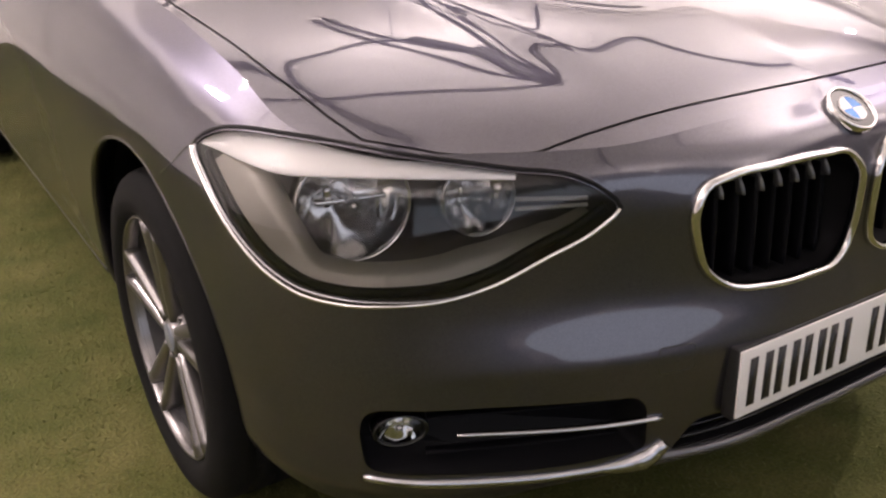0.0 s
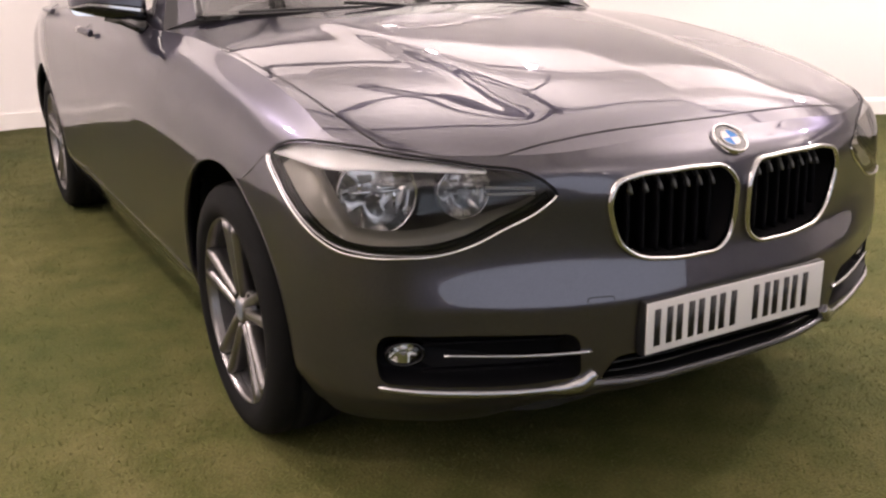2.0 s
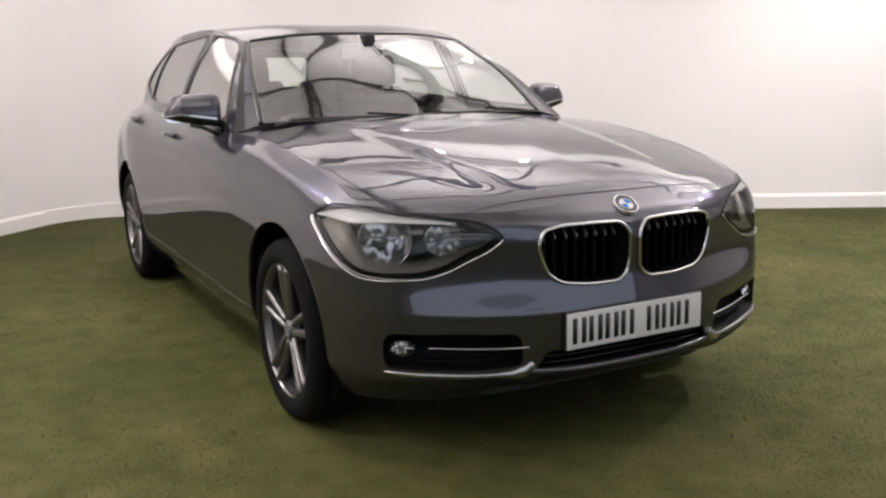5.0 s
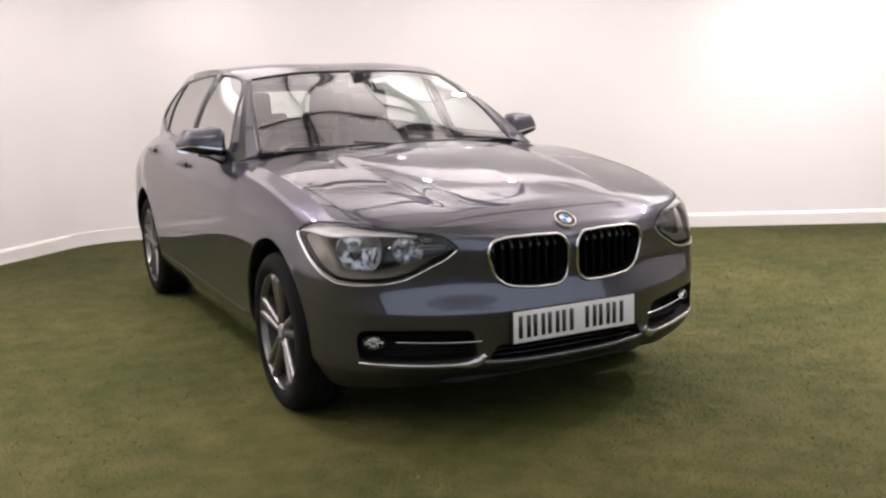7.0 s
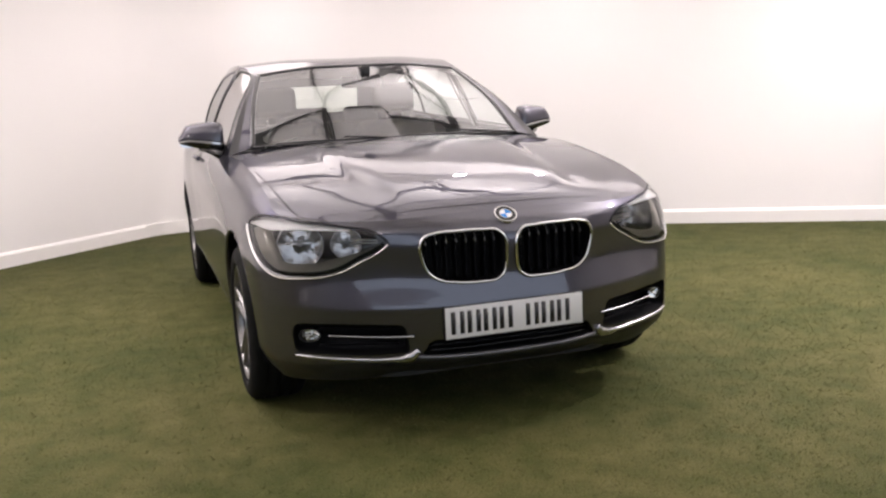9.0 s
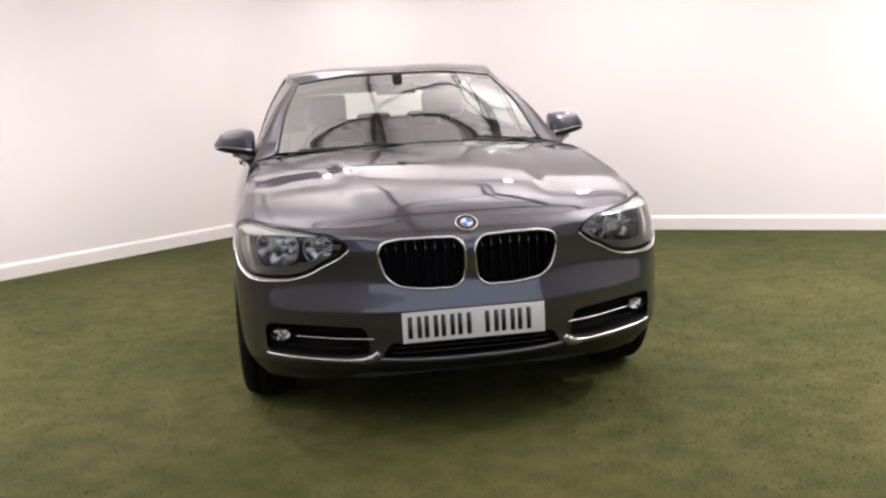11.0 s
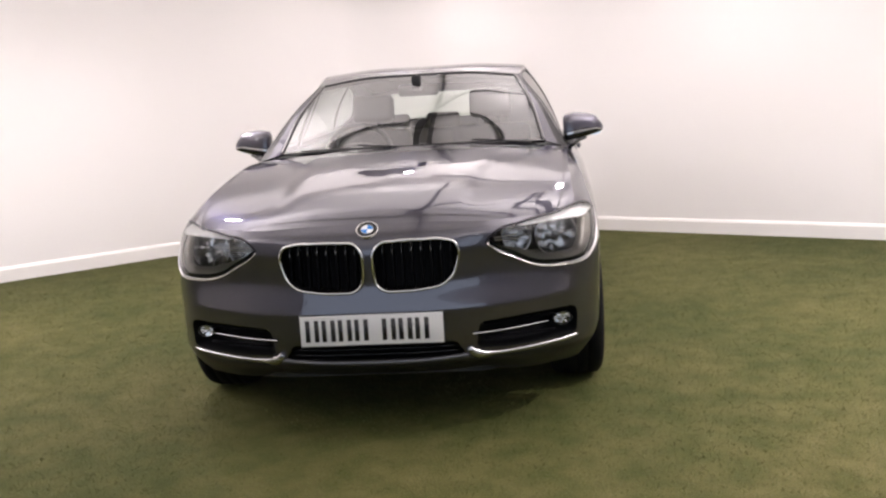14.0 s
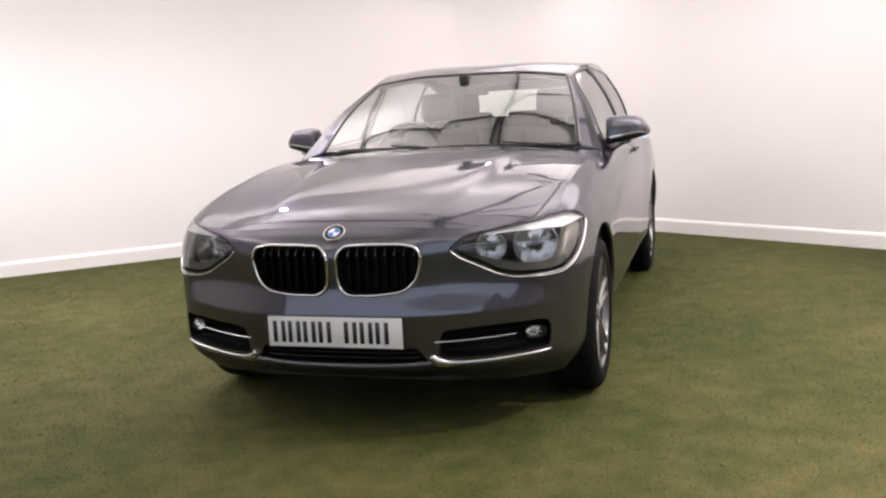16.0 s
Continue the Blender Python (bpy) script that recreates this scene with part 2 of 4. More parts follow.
# ---- the body's surfaces ----
# sections round the car from the middle of the nose to the middle of the tail: plan point, then height and inset of ten levels
SECTIONS = [
    ((0.0, -0.004), ((0.20, 0.17), (0.232, 0.10), (0.275, 0.03), (0.36, 0.008), (0.474, -0.004), (0.572, 0.014), (0.64, 0.012), (0.71, 0.015), (0.752, 0.036), (0.787, 0.085))),
    ((0.25, 0.006), ((0.20, 0.17), (0.232, 0.10), (0.275, 0.03), (0.36, 0.008), (0.474, -0.004), (0.572, 0.017), (0.64, 0.014), (0.71, 0.016), (0.752, 0.036), (0.785, 0.08))),
    ((0.43, 0.058), ((0.20, 0.15), (0.232, 0.09), (0.275, 0.026), (0.36, 0.006), (0.476, -0.004), (0.572, 0.021), (0.63, 0.022), (0.70, 0.018), (0.745, 0.025), (0.777, 0.05))),
    ((0.58, 0.125), ((0.195, 0.10), (0.235, 0.05), (0.278, 0.014), (0.37, 0.004), (0.479, -0.003), (0.57, 0.014), (0.62, 0.015), (0.69, 0.014), (0.742, 0.028), (0.777, 0.055))),
    ((0.719, 0.202), ((0.195, 0.10), (0.235, 0.05), (0.278, 0.014), (0.38, 0.003), (0.484, -0.001), (0.565, 0.005), (0.62, 0.007), (0.69, 0.014), (0.745, 0.032), (0.782, 0.065))),
    ((0.818, 0.336), ((0.19, 0.085), (0.235, 0.045), (0.28, 0.014), (0.38, 0.003), (0.49, 0.0), (0.55, 0.001), (0.63, 0.004), (0.70, 0.013), (0.757, 0.035), (0.80, 0.075))),
    ((0.862, 0.55), ((0.19, 0.08), (0.24, 0.045), (0.30, 0.016), (0.39, 0.004), (0.49, 0.0), (0.56, 0.0), (0.65, 0.004), (0.73, 0.014), (0.795, 0.042), (0.855, 0.105))),
    ((0.875, 0.8), ((0.19, 0.08), (0.24, 0.05), (0.31, 0.02), (0.40, 0.006), (0.50, 0.0), (0.58, 0.0), (0.68, 0.004), (0.775, 0.018), (0.845, 0.05), (0.898, 0.115))),
    ((0.882, 1.2), ((0.19, 0.08), (0.24, 0.05), (0.31, 0.024), (0.41, 0.012), (0.52, 0.006), (0.62, 0.002), (0.73, 0.002), (0.825, 0.016), (0.893, 0.05), (0.942, 0.11))),
    ((0.8825, 1.7), ((0.19, 0.075), (0.24, 0.05), (0.31, 0.026), (0.42, 0.016), (0.54, 0.010), (0.66, 0.004), (0.78, 0.0), (0.86, 0.008), (0.91, 0.035), (0.95, 0.085))),
    ((0.882, 2.7), ((0.19, 0.075), (0.24, 0.05), (0.31, 0.026), (0.42, 0.016), (0.54, 0.010), (0.68, 0.004), (0.82, 0.0), (0.89, 0.008), (0.94, 0.035), (0.98, 0.09))),
    ((0.88, 3.5), ((0.19, 0.08), (0.25, 0.05), (0.33, 0.02), (0.44, 0.006), (0.56, 0.0), (0.70, 0.0), (0.83, 0.004), (0.905, 0.02), (0.96, 0.065), (1.005, 0.15))),
    ((0.83, 4.0), ((0.22, 0.08), (0.28, 0.05), (0.36, 0.02), (0.46, 0.004), (0.56, 0.0), (0.70, 0.015), (0.82, 0.04), (0.91, 0.09), (0.97, 0.14), (1.01, 0.19))),
    ((0.55, 4.25), ((0.24, 0.1), (0.30, 0.05), (0.38, 0.02), (0.47, 0.004), (0.56, 0.0), (0.68, 0.03), (0.80, 0.06), (0.90, 0.08), (0.97, 0.1), (1.01, 0.14))),
    ((0.0, 4.3), ((0.24, 0.1), (0.30, 0.05), (0.38, 0.02), (0.47, 0.004), (0.56, 0.0), (0.68, 0.03), (0.80, 0.06), (0.90, 0.08), (0.97, 0.1), (1.01, 0.15))),
]


def tub_grid(cols=190, rows=64, inset=0.0):
    plan = np.array([s[0] for s in SECTIONS])
    d = np.concatenate([[0], np.cumsum(np.linalg.norm(np.diff(plan, axis=0), axis=1))])
    u = np.linspace(0, d[-1], cols)
    # finer steps round the front
    u = d[-1] * (0.55 * (u / d[-1]) ** 2 + 0.45 * u / d[-1])
    xy = along(plan, d, u)
    tang = np.gradient(xy, u, axis=0)
    tang[0], tang[-1] = (1, 0), (-1, 0)
    nor = np.stack([tang[:, 1], -tang[:, 0]], 1)
    nor /= np.linalg.norm(nor, axis=1, keepdims=True)
    prof = along(np.array([[c for zi in s[1] for c in zi] for s in SECTIONS]), d, u).reshape(cols, -1, 2)
    g = np.empty((cols, rows, 3))
    for i in range(cols):
        q = prof[i]
        # a tighter edge along the fifth level
        q = np.concatenate([q[:4], q[4:5] * 0.84 + q[3:4] * 0.16, q[4:5], q[4:5] * 0.84 + q[5:6] * 0.16, q[5:]])
        e = np.concatenate([[0], np.cumsum(np.linalg.norm(np.diff(q, axis=0), axis=1))])
        zi = along(q, e, np.linspace(0, e[-1], rows))
        g[i, :, :2] = xy[i] - nor[i] * (zi[:, 1:2] + inset)
        g[i, :, 2] = zi[:, 0]
    return g


TUB = tub_grid()


def rail(u0, y):
    """The index of the tub's top edge nearest to a place along the side."""
    return int(np.argmin(np.abs(TUB[:, -1, 1] - y) + (TUB[:, -1, 0] < u0) * 9))


CORNER = rail(0.6, 0.36)
COWL = rail(0.6, 1.52)
TAIL = rail(0.4, 3.86)
N = 40


def resample(p, n):
    d = np.concatenate([[0], np.cumsum(np.linalg.norm(np.diff(p, axis=0), axis=1))])
    return along(p, d, np.linspace(0, d[-1], n))


bonnet_front = TUB[:CORNER + 1, -1]
bonnet_side = TUB[CORNER:COWL + 1, -1]
bonnet_mid = spline([bonnet_front[0], (0, 0.14, 0.822), (0, 0.30, 0.862), (0, 0.6, 0.915), (0, 1.0, 0.962), (0, 1.38, 0.995)], 60)
bonnet_back = spline([(0, 1.38, 0.995), (0.35, 1.42, 0.99), (0.6, 1.48, 0.975), bonnet_side[-1]], N)
BONNET = coons(resample(bonnet_front, N), bonnet_back, resample(bonnet_mid, 60), resample(bonnet_side, 60))


def ramp(v):
    v = np.clip(v, 0, 1)
    return v * v * (3 - 2 * v)


# the raised middle of the bonnet, between two soft creases that spread towards the windscreen
crease = 0.37 + 0.15 * (BONNET[:, :, 1] - 0.1) / 1.3
dome = ramp((crease - BONNET[:, :, 0]) / 0.085) * ramp((BONNET[:, :, 1] - 0.13) / 0.25) * ramp((1.44 - BONNET[:, :, 1]) / 0.3)
BONNET[:, :, 2] += 0.009 * dome

glass_base = spline([(0, 1.42, 0.987), (0.35, 1.45, 0.985), (0.672, 1.53, 0.98)], 30)
glass_top = spline([(0, 2.02, 1.357), (0.3, 2.036, 1.352), (0.54, 2.085, 1.325)], 30)
glass_mid = spline([glass_base[0], (0, 1.715, 1.195), glass_top[0]], 30)
glass_edge = spline([glass_base[-1], (0.618, 1.79, 1.17), glass_top[-1]], 30)
SCREEN = coons(glass_base, glass_top, glass_mid, glass_edge)

roof_rail = spline([(0.555, 2.085, 1.325), (0.585, 2.4, 1.382), (0.583, 2.9, 1.395), (0.565, 3.4, 1.373), (0.525, 3.86, 1.312)], 50)
roof_mid = spline([(0, 2.02, 1.361), (0, 2.3, 1.402), (0, 2.8, 1.417), (0, 3.4, 1.404), (0, 3.97, 1.366)], 50)
ROOF = coons(spline([roof_mid[0], (0.3, 2.036, 1.356), roof_rail[0]], 30), spline([roof_mid[-1], (0.3, 3.945, 1.346), roof_rail[-1]], 30), roof_mid, roof_rail)
belt = TUB[COWL:TAIL + 1, -1]
pillar_a = spline([belt[0], (0.672, 1.80, 1.17), roof_rail[0]], 30)
pillar_c = spline([belt[-1], (0.635, 3.88, 1.16), roof_rail[-1]], 30)
SIDE = coons(pillar_a, pillar_c, resample(belt, 60), resample(roof_rail, 60))
hatch_base = TUB[TAIL:, -1][::-1]
HATCH = coons(resample(hatch_base, 30), spline([roof_mid[-1], (0.3, 3.945, 1.346), roof_rail[-1]], 30),
              spline([hatch_base[0], (0, 4.13, 1.18), roof_mid[-1]], 30), pillar_c)

# ---- tools for parts laid on the body ----
from mathutils.bvhtree import BVHTree


def inside(poly, u, v):
    hit, j = False, len(poly) - 1
    for i in range(len(poly)):
        (a, b), (c, d) = poly[i], poly[j]
        if (b > v) != (d > v) and u < (c - a) * (v - b) / (d - b) + a:
            hit = not hit
        j = i
    return hit


def cut(bm, poly, ua, va, keep_inside=False, where=None):
    """Cuts the outline poly, which lies in the plane of the axes ua and va, clean through the mesh, and drops one side."""
    ua, va = Vector(ua), Vector(va)
    us, vs = [p[0] for p in poly], [p[1] for p in poly]
    pad = 0.05
    lo, hi = (min(us) - pad, min(vs) - pad), (max(us) + pad, max(vs) + pad)

    def spot(f):
        c = f.calc_center_median()
        if where is not None and not where(c):
            return None
        u, v = c.dot(ua), c.dot(va)
        return (u, v) if lo[0] < u < hi[0] and lo[1] < v < hi[1] else None

    pool = {f: p for f, p in ((f, spot(f)) for f in bm.faces) if p}
    for i in range(len(poly)):
        p, q = poly[i - 1], poly[i]
        a = (min(p[0], q[0]) - pad, min(p[1], q[1]) - pad)
        b = (max(p[0], q[0]) + pad, max(p[1], q[1]) + pad)
        faces = [f for f, (u, v) in pool.items() if a[0] < u < b[0] and a[1] < v < b[1]]
        n = ua * (q[1] - p[1]) - va * (q[0] - p[0])
        if not faces or n.length < 1e-7:
            continue
        geom = list({e for f in faces for e in f.edges}) + list({x for f in faces for x in f.verts}) + faces
        for f in faces:
            del pool[f]
        made = bmesh.ops.bisect_plane(bm, geom=geom, dist=1e-5, plane_co=ua * p[0] + va * p[1], plane_no=n.normalized())["geom"]
        fresh = {f for f in made if isinstance(f, bmesh.types.BMFace)} | {f for f in faces if f.is_valid}
        pool.update({f: p for f, p in ((f, spot(f)) for f in fresh) if p})
    dead = []
    for f in bm.faces:
        c = f.calc_center_median()
        if where is not None and not where(c):
            if keep_inside:
                dead.append(f)
            continue
        u, v = c.dot(ua), c.dot(va)
        near = lo[0] < u < hi[0] and lo[1] < v < hi[1]
        if (near and inside(poly, u, v)) != keep_inside:
            dead.append(f)
    bmesh.ops.delete(bm, geom=dead, context="FACES")
    for f in bm.faces:
        f.smooth = True
    return bm


def rounded(points, r, steps=5):
    """A closed outline with its corners rounded off; r is one radius or one for each corner."""
    out, n = [], len(points)
    for i in range(n):
        p, a, b = Vector(points[i]), Vector(points[i - 1]), Vector(points[(i + 1) % n])
        rr = r if isinstance(r, (int, float)) else r[i]
        da, db = (a - p), (b - p)
        ka, kb = min(rr, da.length * 0.48), min(rr, db.length * 0.48)
        s, e = p + da.normalized() * ka, p + db.normalized() * kb
        for k in range(steps + 1):
            t = k / steps
            out.append(tuple((1 - t) ** 2 * s + 2 * t * (1 - t) * p + t * t * e))
    return out


def closed_curve(points, count):
    p = np.array(points, float)
    w = np.concatenate([p[-3:], p, p[:3]])
    d = np.concatenate([[0], np.cumsum(np.linalg.norm(np.diff(w, axis=0), axis=1))])
    return [tuple(q) for q in along(w, d, np.linspace(d[3], d[3 + len(p)], count, endpoint=False))]


def shrunk(poly, by):
    """The outline moved inwards by a distance."""
    p = np.array(poly)
    t = np.roll(p, -1, 0) - np.roll(p, 1, 0)
    t /= np.maximum(np.linalg.norm(t, axis=1, keepdims=True), 1e-9)
    area = 0.5 * np.sum(p[:, 0] * np.roll(p[:, 1], -1) - np.roll(p[:, 0], -1) * p[:, 1])
    n = np.stack([-t[:, 1], t[:, 0]], 1) * (1 if area > 0 else -1)
    return [tuple(q) for q in p + n * by]


SKIN = grid_bm(mirrored(TUB))
grid_bm(mirrored(BONNET), SKIN)
SKIN.normal_update()
SKIN_TREE = BVHTree.FromBMesh(SKIN)
SIDE_BM = grid_bm(SIDE)
SIDE_BM.normal_update()
SIDE_TREE = BVHTree.FromBMesh(SIDE_BM)


def drape(poly, ua, va, tree=None):
    """Lays outline points on the skin, seen along the direction across ua and va. Gives places and outward normals."""
    tree = tree or SKIN_TREE
    ua, va = Vector(ua), Vector(va)
    d = ua.cross(va).normalized()
    pts, nor = [], []
    for u, v in poly:
        o = ua * u + va * v + d * 3
        hit, n, _, _ = tree.ray_cast(o, -d)
        if hit is None:
            hit, n, _, _ = tree.find_nearest(ua * u + va * v + d * (pts[-1].dot(d) if pts else 0))
        if n.dot(d) < 0:
            n = -n
        pts.append(hit)
        nor.append(n)
    return pts, nor


def sweep(pts, nor, profile, closed=False, bm=None, scale=None):
    """A bar with a cross-section of (across, outward) pairs along a line of places with normals."""
    bm = bm or bmesh.new()
    n, rings = len(pts), []
    for i in range(n):
        a = pts[i - 1] if (i or closed) else pts[i]
        b = pts[(i + 1) % n] if (i < n - 1 or closed) else pts[i]
        t = (Vector(b) - Vector(a)).normalized()
        c = t.cross(nor[i]).normalized()
        m = c.cross(t).normalized()
        k = scale[i] if scale else 1
        rings.append([bm.verts.new(Vector(pts[i]) + c * (x * k) + m * (y * k)) for x, y in profile])
    m = len(profile)
    for i in range(n if closed else n - 1):
        r, s = rings[i], rings[(i + 1) % n]
        for j in range(m):
            bm.faces.new((r[j], s[j], s[(j + 1) % m], r[(j + 1) % m])).smooth = True
    if not closed:
        bm.faces.new(rings[0])
        bm.faces.new(rings[-1][::-1])
    bmesh.ops.recalc_face_normals(bm, faces=bm.faces)
    return bm


def oval(w, h, n=10, lift=0.0):
    return [(w / 2 * math.cos(2 * math.pi * i / n), lift + h / 2 * math.sin(2 * math.pi * i / n)) for i in range(n)]


def tube(points, radius, closed=False, n=8, bm=None, scale=None):
    pts = [Vector(p) for p in points]
    t = pts[-1] - pts[0] if not closed else pts[1] - pts[0]
    up = Vector((0, 0, 1)) if abs(t.normalized().z) < 0.9 else Vector((1, 0, 0))
    return sweep(pts, [up] * len(pts), oval(2 * radius, 2 * radius, n), closed, bm, scale)


def revolve(profile, segments=64, bm=None):
    """Turns (radius, along) pairs round the x axis."""
    bm = bm or bmesh.new()
    rings = [[bm.verts.new((x, r * math.cos(a), r * math.sin(a))) for r, x in profile]
             for a in (2 * math.pi * i / segments for i in range(segments))]
    for i in range(segments):
        r, s = rings[i], rings[(i + 1) % segments]
        for j in range(len(profile) - 1):
            bm.faces.new((r[j], r[j + 1], s[j + 1], s[j])).smooth = True
    bmesh.ops.remove_doubles(bm, verts=bm.verts, dist=1e-6)
    bmesh.ops.recalc_face_normals(bm, faces=bm.faces)
    return bm


def block(lo, hi, r=0.006, bm=None, m=None, segs=2):
    """A box with rounded edges."""
    part_bm = bmesh.new()
    bmesh.ops.create_cube(part_bm, size=1)
    for v in part_bm.verts:
        v.co = [lo[i] + (v.co[i] + 0.5) * (hi[i] - lo[i]) for i in range(3)]
    if r:
        bmesh.ops.bevel(part_bm, geom=list(part_bm.edges), offset=r, segments=segs, profile=0.6, affect="EDGES")
    if m is not None:
        bmesh.ops.transform(part_bm, matrix=m, verts=part_bm.verts)
    for f in part_bm.faces:
        f.smooth = True
    if bm is None:
        return part_bm
    tmp = bpy.data.meshes.new("tmp")
    part_bm.to_mesh(tmp)
    part_bm.free()
    bm.from_mesh(tmp)
    bpy.data.meshes.remove(tmp)
    return bm


def flat(poly, ua, va, at, bm=None):
    """A filled outline in one plane."""
    bm = bm or bmesh.new()
    ua, va, at = Vector(ua), Vector(va), Vector(at)
    f = bm.faces.new([bm.verts.new(at + ua * u + va * v) for u, v in poly])
    bmesh.ops.triangulate(bm, faces=[f])
    return bm


def mirror_x(bm):
    bmesh.ops.transform(bm, matrix=Matrix.Diagonal((-1, 1, 1, 1)), verts=bm.verts)
    bmesh.ops.reverse_faces(bm, faces=bm.faces)
    return bm


def both(name, build, mat, parents, label=""):
    """Builds a part on the one side of the car, and its mirror image on the other."""
    a = part(name, build(), mat, parents[0], label)
    b = part(name, mirror_x(build()), mat, parents[1], label)
    return a, b


X, Y, Z = (1, 0, 0), (0, 1, 0), (0, 0, 1)
NX = (-1, 0, 0)

# ---- outlines on the body ----
LA, LD = (0.755, 0.656, 0.0), Vector((0.656, -0.755, 0))
LAMP = closed_curve([(0.981, 0.752), (0.935, 0.783), (0.892, 0.7915), (0.825, 0.7935), (0.740, 0.790), (0.662, 0.781), (0.588, 0.771), (0.515, 0.760),
                     (0.425, 0.746), (0.397, 0.732), (0.368, 0.700), (0.392, 0.676), (0.465, 0.636), (0.530, 0.604), (0.585, 0.590), (0.659, 0.586),
                     (0.735, 0.585), (0.792, 0.592), (0.835, 0.610), (0.890, 0.648), (0.940, 0.697)], 84)
KIDNEY = closed_curve([(0.018, 0.645), (0.022, 0.695), (0.045, 0.722), (0.10, 0.729), (0.19, 0.731), (0.275, 0.727), (0.312, 0.715), (0.325, 0.688),
                       (0.318, 0.640), (0.300, 0.595), (0.265, 0.567), (0.20, 0.554), (0.11, 0.549), (0.055, 0.553), (0.03, 0.572), (0.020, 0.605)], 64)
INTAKE = rounded([(0.372, 0.318), (0.52, 0.309), (0.742, 0.325), (0.748, 0.402), (0.735, 0.432), (0.52, 0.425), (0.385, 0.418)], [0.02, 0.2, 0.02, 0.03, 0.03, 0.2, 0.03])
MOUTH = rounded([(-0.335, 0.302), (0.0, 0.294), (0.335, 0.302), (0.300, 0.358), (-0.300, 0.358)], [0.02, 0.3, 0.02, 0.02, 0.02])
# black valance, taken up to the lip so its colour also gives the shade
VALANCE = [(-0.95, 0.1), (0.95, 0.1), (0.95, 0.281), (-0.95, 0.281)]
HUBS = (0.805, 3.497)
WHEEL_R = 0.317


def arch_line(y, r=0.362, z=0.334):
    return [(y + r * math.cos(a), z + r * math.sin(a)) for a in (2 * math.pi * i / 48 for i in range(48))]


# the bonnet's shut line, seen from above
HALF = [(0.0, 0.109), (0.18, 0.115), (0.38, 0.130), (0.500, 0.142), (0.545, 0.155), (0.62, 0.209), (0.690, 0.284), (0.705, 0.35), (0.722, 0.50), (0.733, 0.66), (0.748, 0.88), (0.752, 1.15), (0.735, 1.36), (0.715, 1.47)]
BONNET_POLY = HALF + [(0.3, 1.395), (0.0, 1.37), (-0.3, 1.395)] + [(-x, y) for x, y in HALF[:0:-1]]

FRONT_DOOR = rounded([(1.285, 0.275), (2.395, 0.275), (2.44, 0.62), (2.44, 1.2), (1.33, 1.2), (1.30, 0.75)], [0.06, 0.04, 0.3, 0.02, 0.02, 0.4], 4)
REAR_DOOR = rounded([(2.405, 0.275), (3.06, 0.275), (3.12, 0.50), (3.34, 0.72), (3.40, 0.86), (3.42, 1.2), (2.45, 1.2), (2.45, 0.62)], [0.04, 0.08, 0.1, 0.15, 0.2, 0.02, 0.02, 0.3], 4)
FRONT_WINDOW = rounded([(1.66, 0.984), (2.395, 1.005), (2.38, 1.366), (2.13, 1.340), (1.90, 1.220)], [0.02, 0.02, 0.03, 0.1, 0.2], 4)
REAR_WINDOW = rounded([(2.495, 1.008), (3.46, 1.055), (3.70, 1.115), (3.60, 1.250), (3.30, 1.345), (2.475, 1.370)], [0.02, 0.10, 0.05, 0.12, 0.3, 0.03], 4)

# ---- the car ----
car = tagged(new("car"), "dark grey metallic five-door hatchback parked on green artificial grass", "car")


def right_side(c):
    return c.x > 0.3


def front_cuts(bm, grow=0.0):
    for sx in (1, -1):
        near_side = (lambda c: c.x > 0.3 and c.y < 0.8 and c.z > 0.5) if sx > 0 else (lambda c: c.x < -0.3 and c.y < 0.8 and c.z > 0.5)
        cut(bm, shrunk(LAMP, 0.004 - grow), (sx * 0.755, 0.656, 0), Z, where=near_side)
        cut(bm, [(sx * u, v) for u, v in shrunk(KIDNEY, 0.003 - grow)], X, Z, where=lambda c: c.y < 0.5)
        cut(bm, [(sx * u, v) for u, v in shrunk(INTAKE, -grow)], X, Z, where=lambda c: c.y < 0.5)
    cut(bm, shrunk(MOUTH, -grow), X, Z, where=lambda c: c.y < 0.3)
    return bm


def body_shell():
    bm = grid_bm(mirrored(TUB))
    front_cuts(bm)
    for y in HUBS:
        cut(bm, arch_line(y), Y, Z)
    for door in (FRONT_DOOR, REAR_DOOR):
        cut(bm, door, Y, Z, where=lambda c: abs(c.x) > 0.5)
    return cut(bm, VALANCE, X, Z, where=lambda c: c.y < 0.43)


body = part("body", body_shell(), PAINT, car)
part("valance", cut(grid_bm(mirrored(TUB)), VALANCE, X, Z, keep_inside=True, where=lambda c: c.y < 0.43), BLACK, car, "black plastic valance, its black also standing for the shade under the bumper")


def wing_panel():
    bm = grid_bm(mirrored(BONNET))
    front_cuts(bm)
    return cut(bm, BONNET_POLY, X, Y)


part("wing_panel", wing_panel(), PAINT, car)
bonnet_panel = part("bonnet", cut(grid_bm(mirrored(BONNET)), shrunk(BONNET_POLY, 0.0042), X, Y, keep_inside=True), PAINT, car)


def inner_shell():
    bm = grid_bm(mirrored(tub_grid(120, 30, 0.014)))
    front_cuts(bm, 0.012)
    for y in HUBS:
        cut(bm, arch_line(y, 0.36), Y, Z)
    return bm


part("inner_shell", inner_shell(), BLACK, car, "black gaps between the body panels")
part("bonnet_underside", grid_bm(mirrored(BONNET - normals_of(BONNET) * 0.012 * (1 if normals_of(BONNET)[5, 5, 2] > 0 else -1))), BLACK, car, "black gaps round the bonnet")

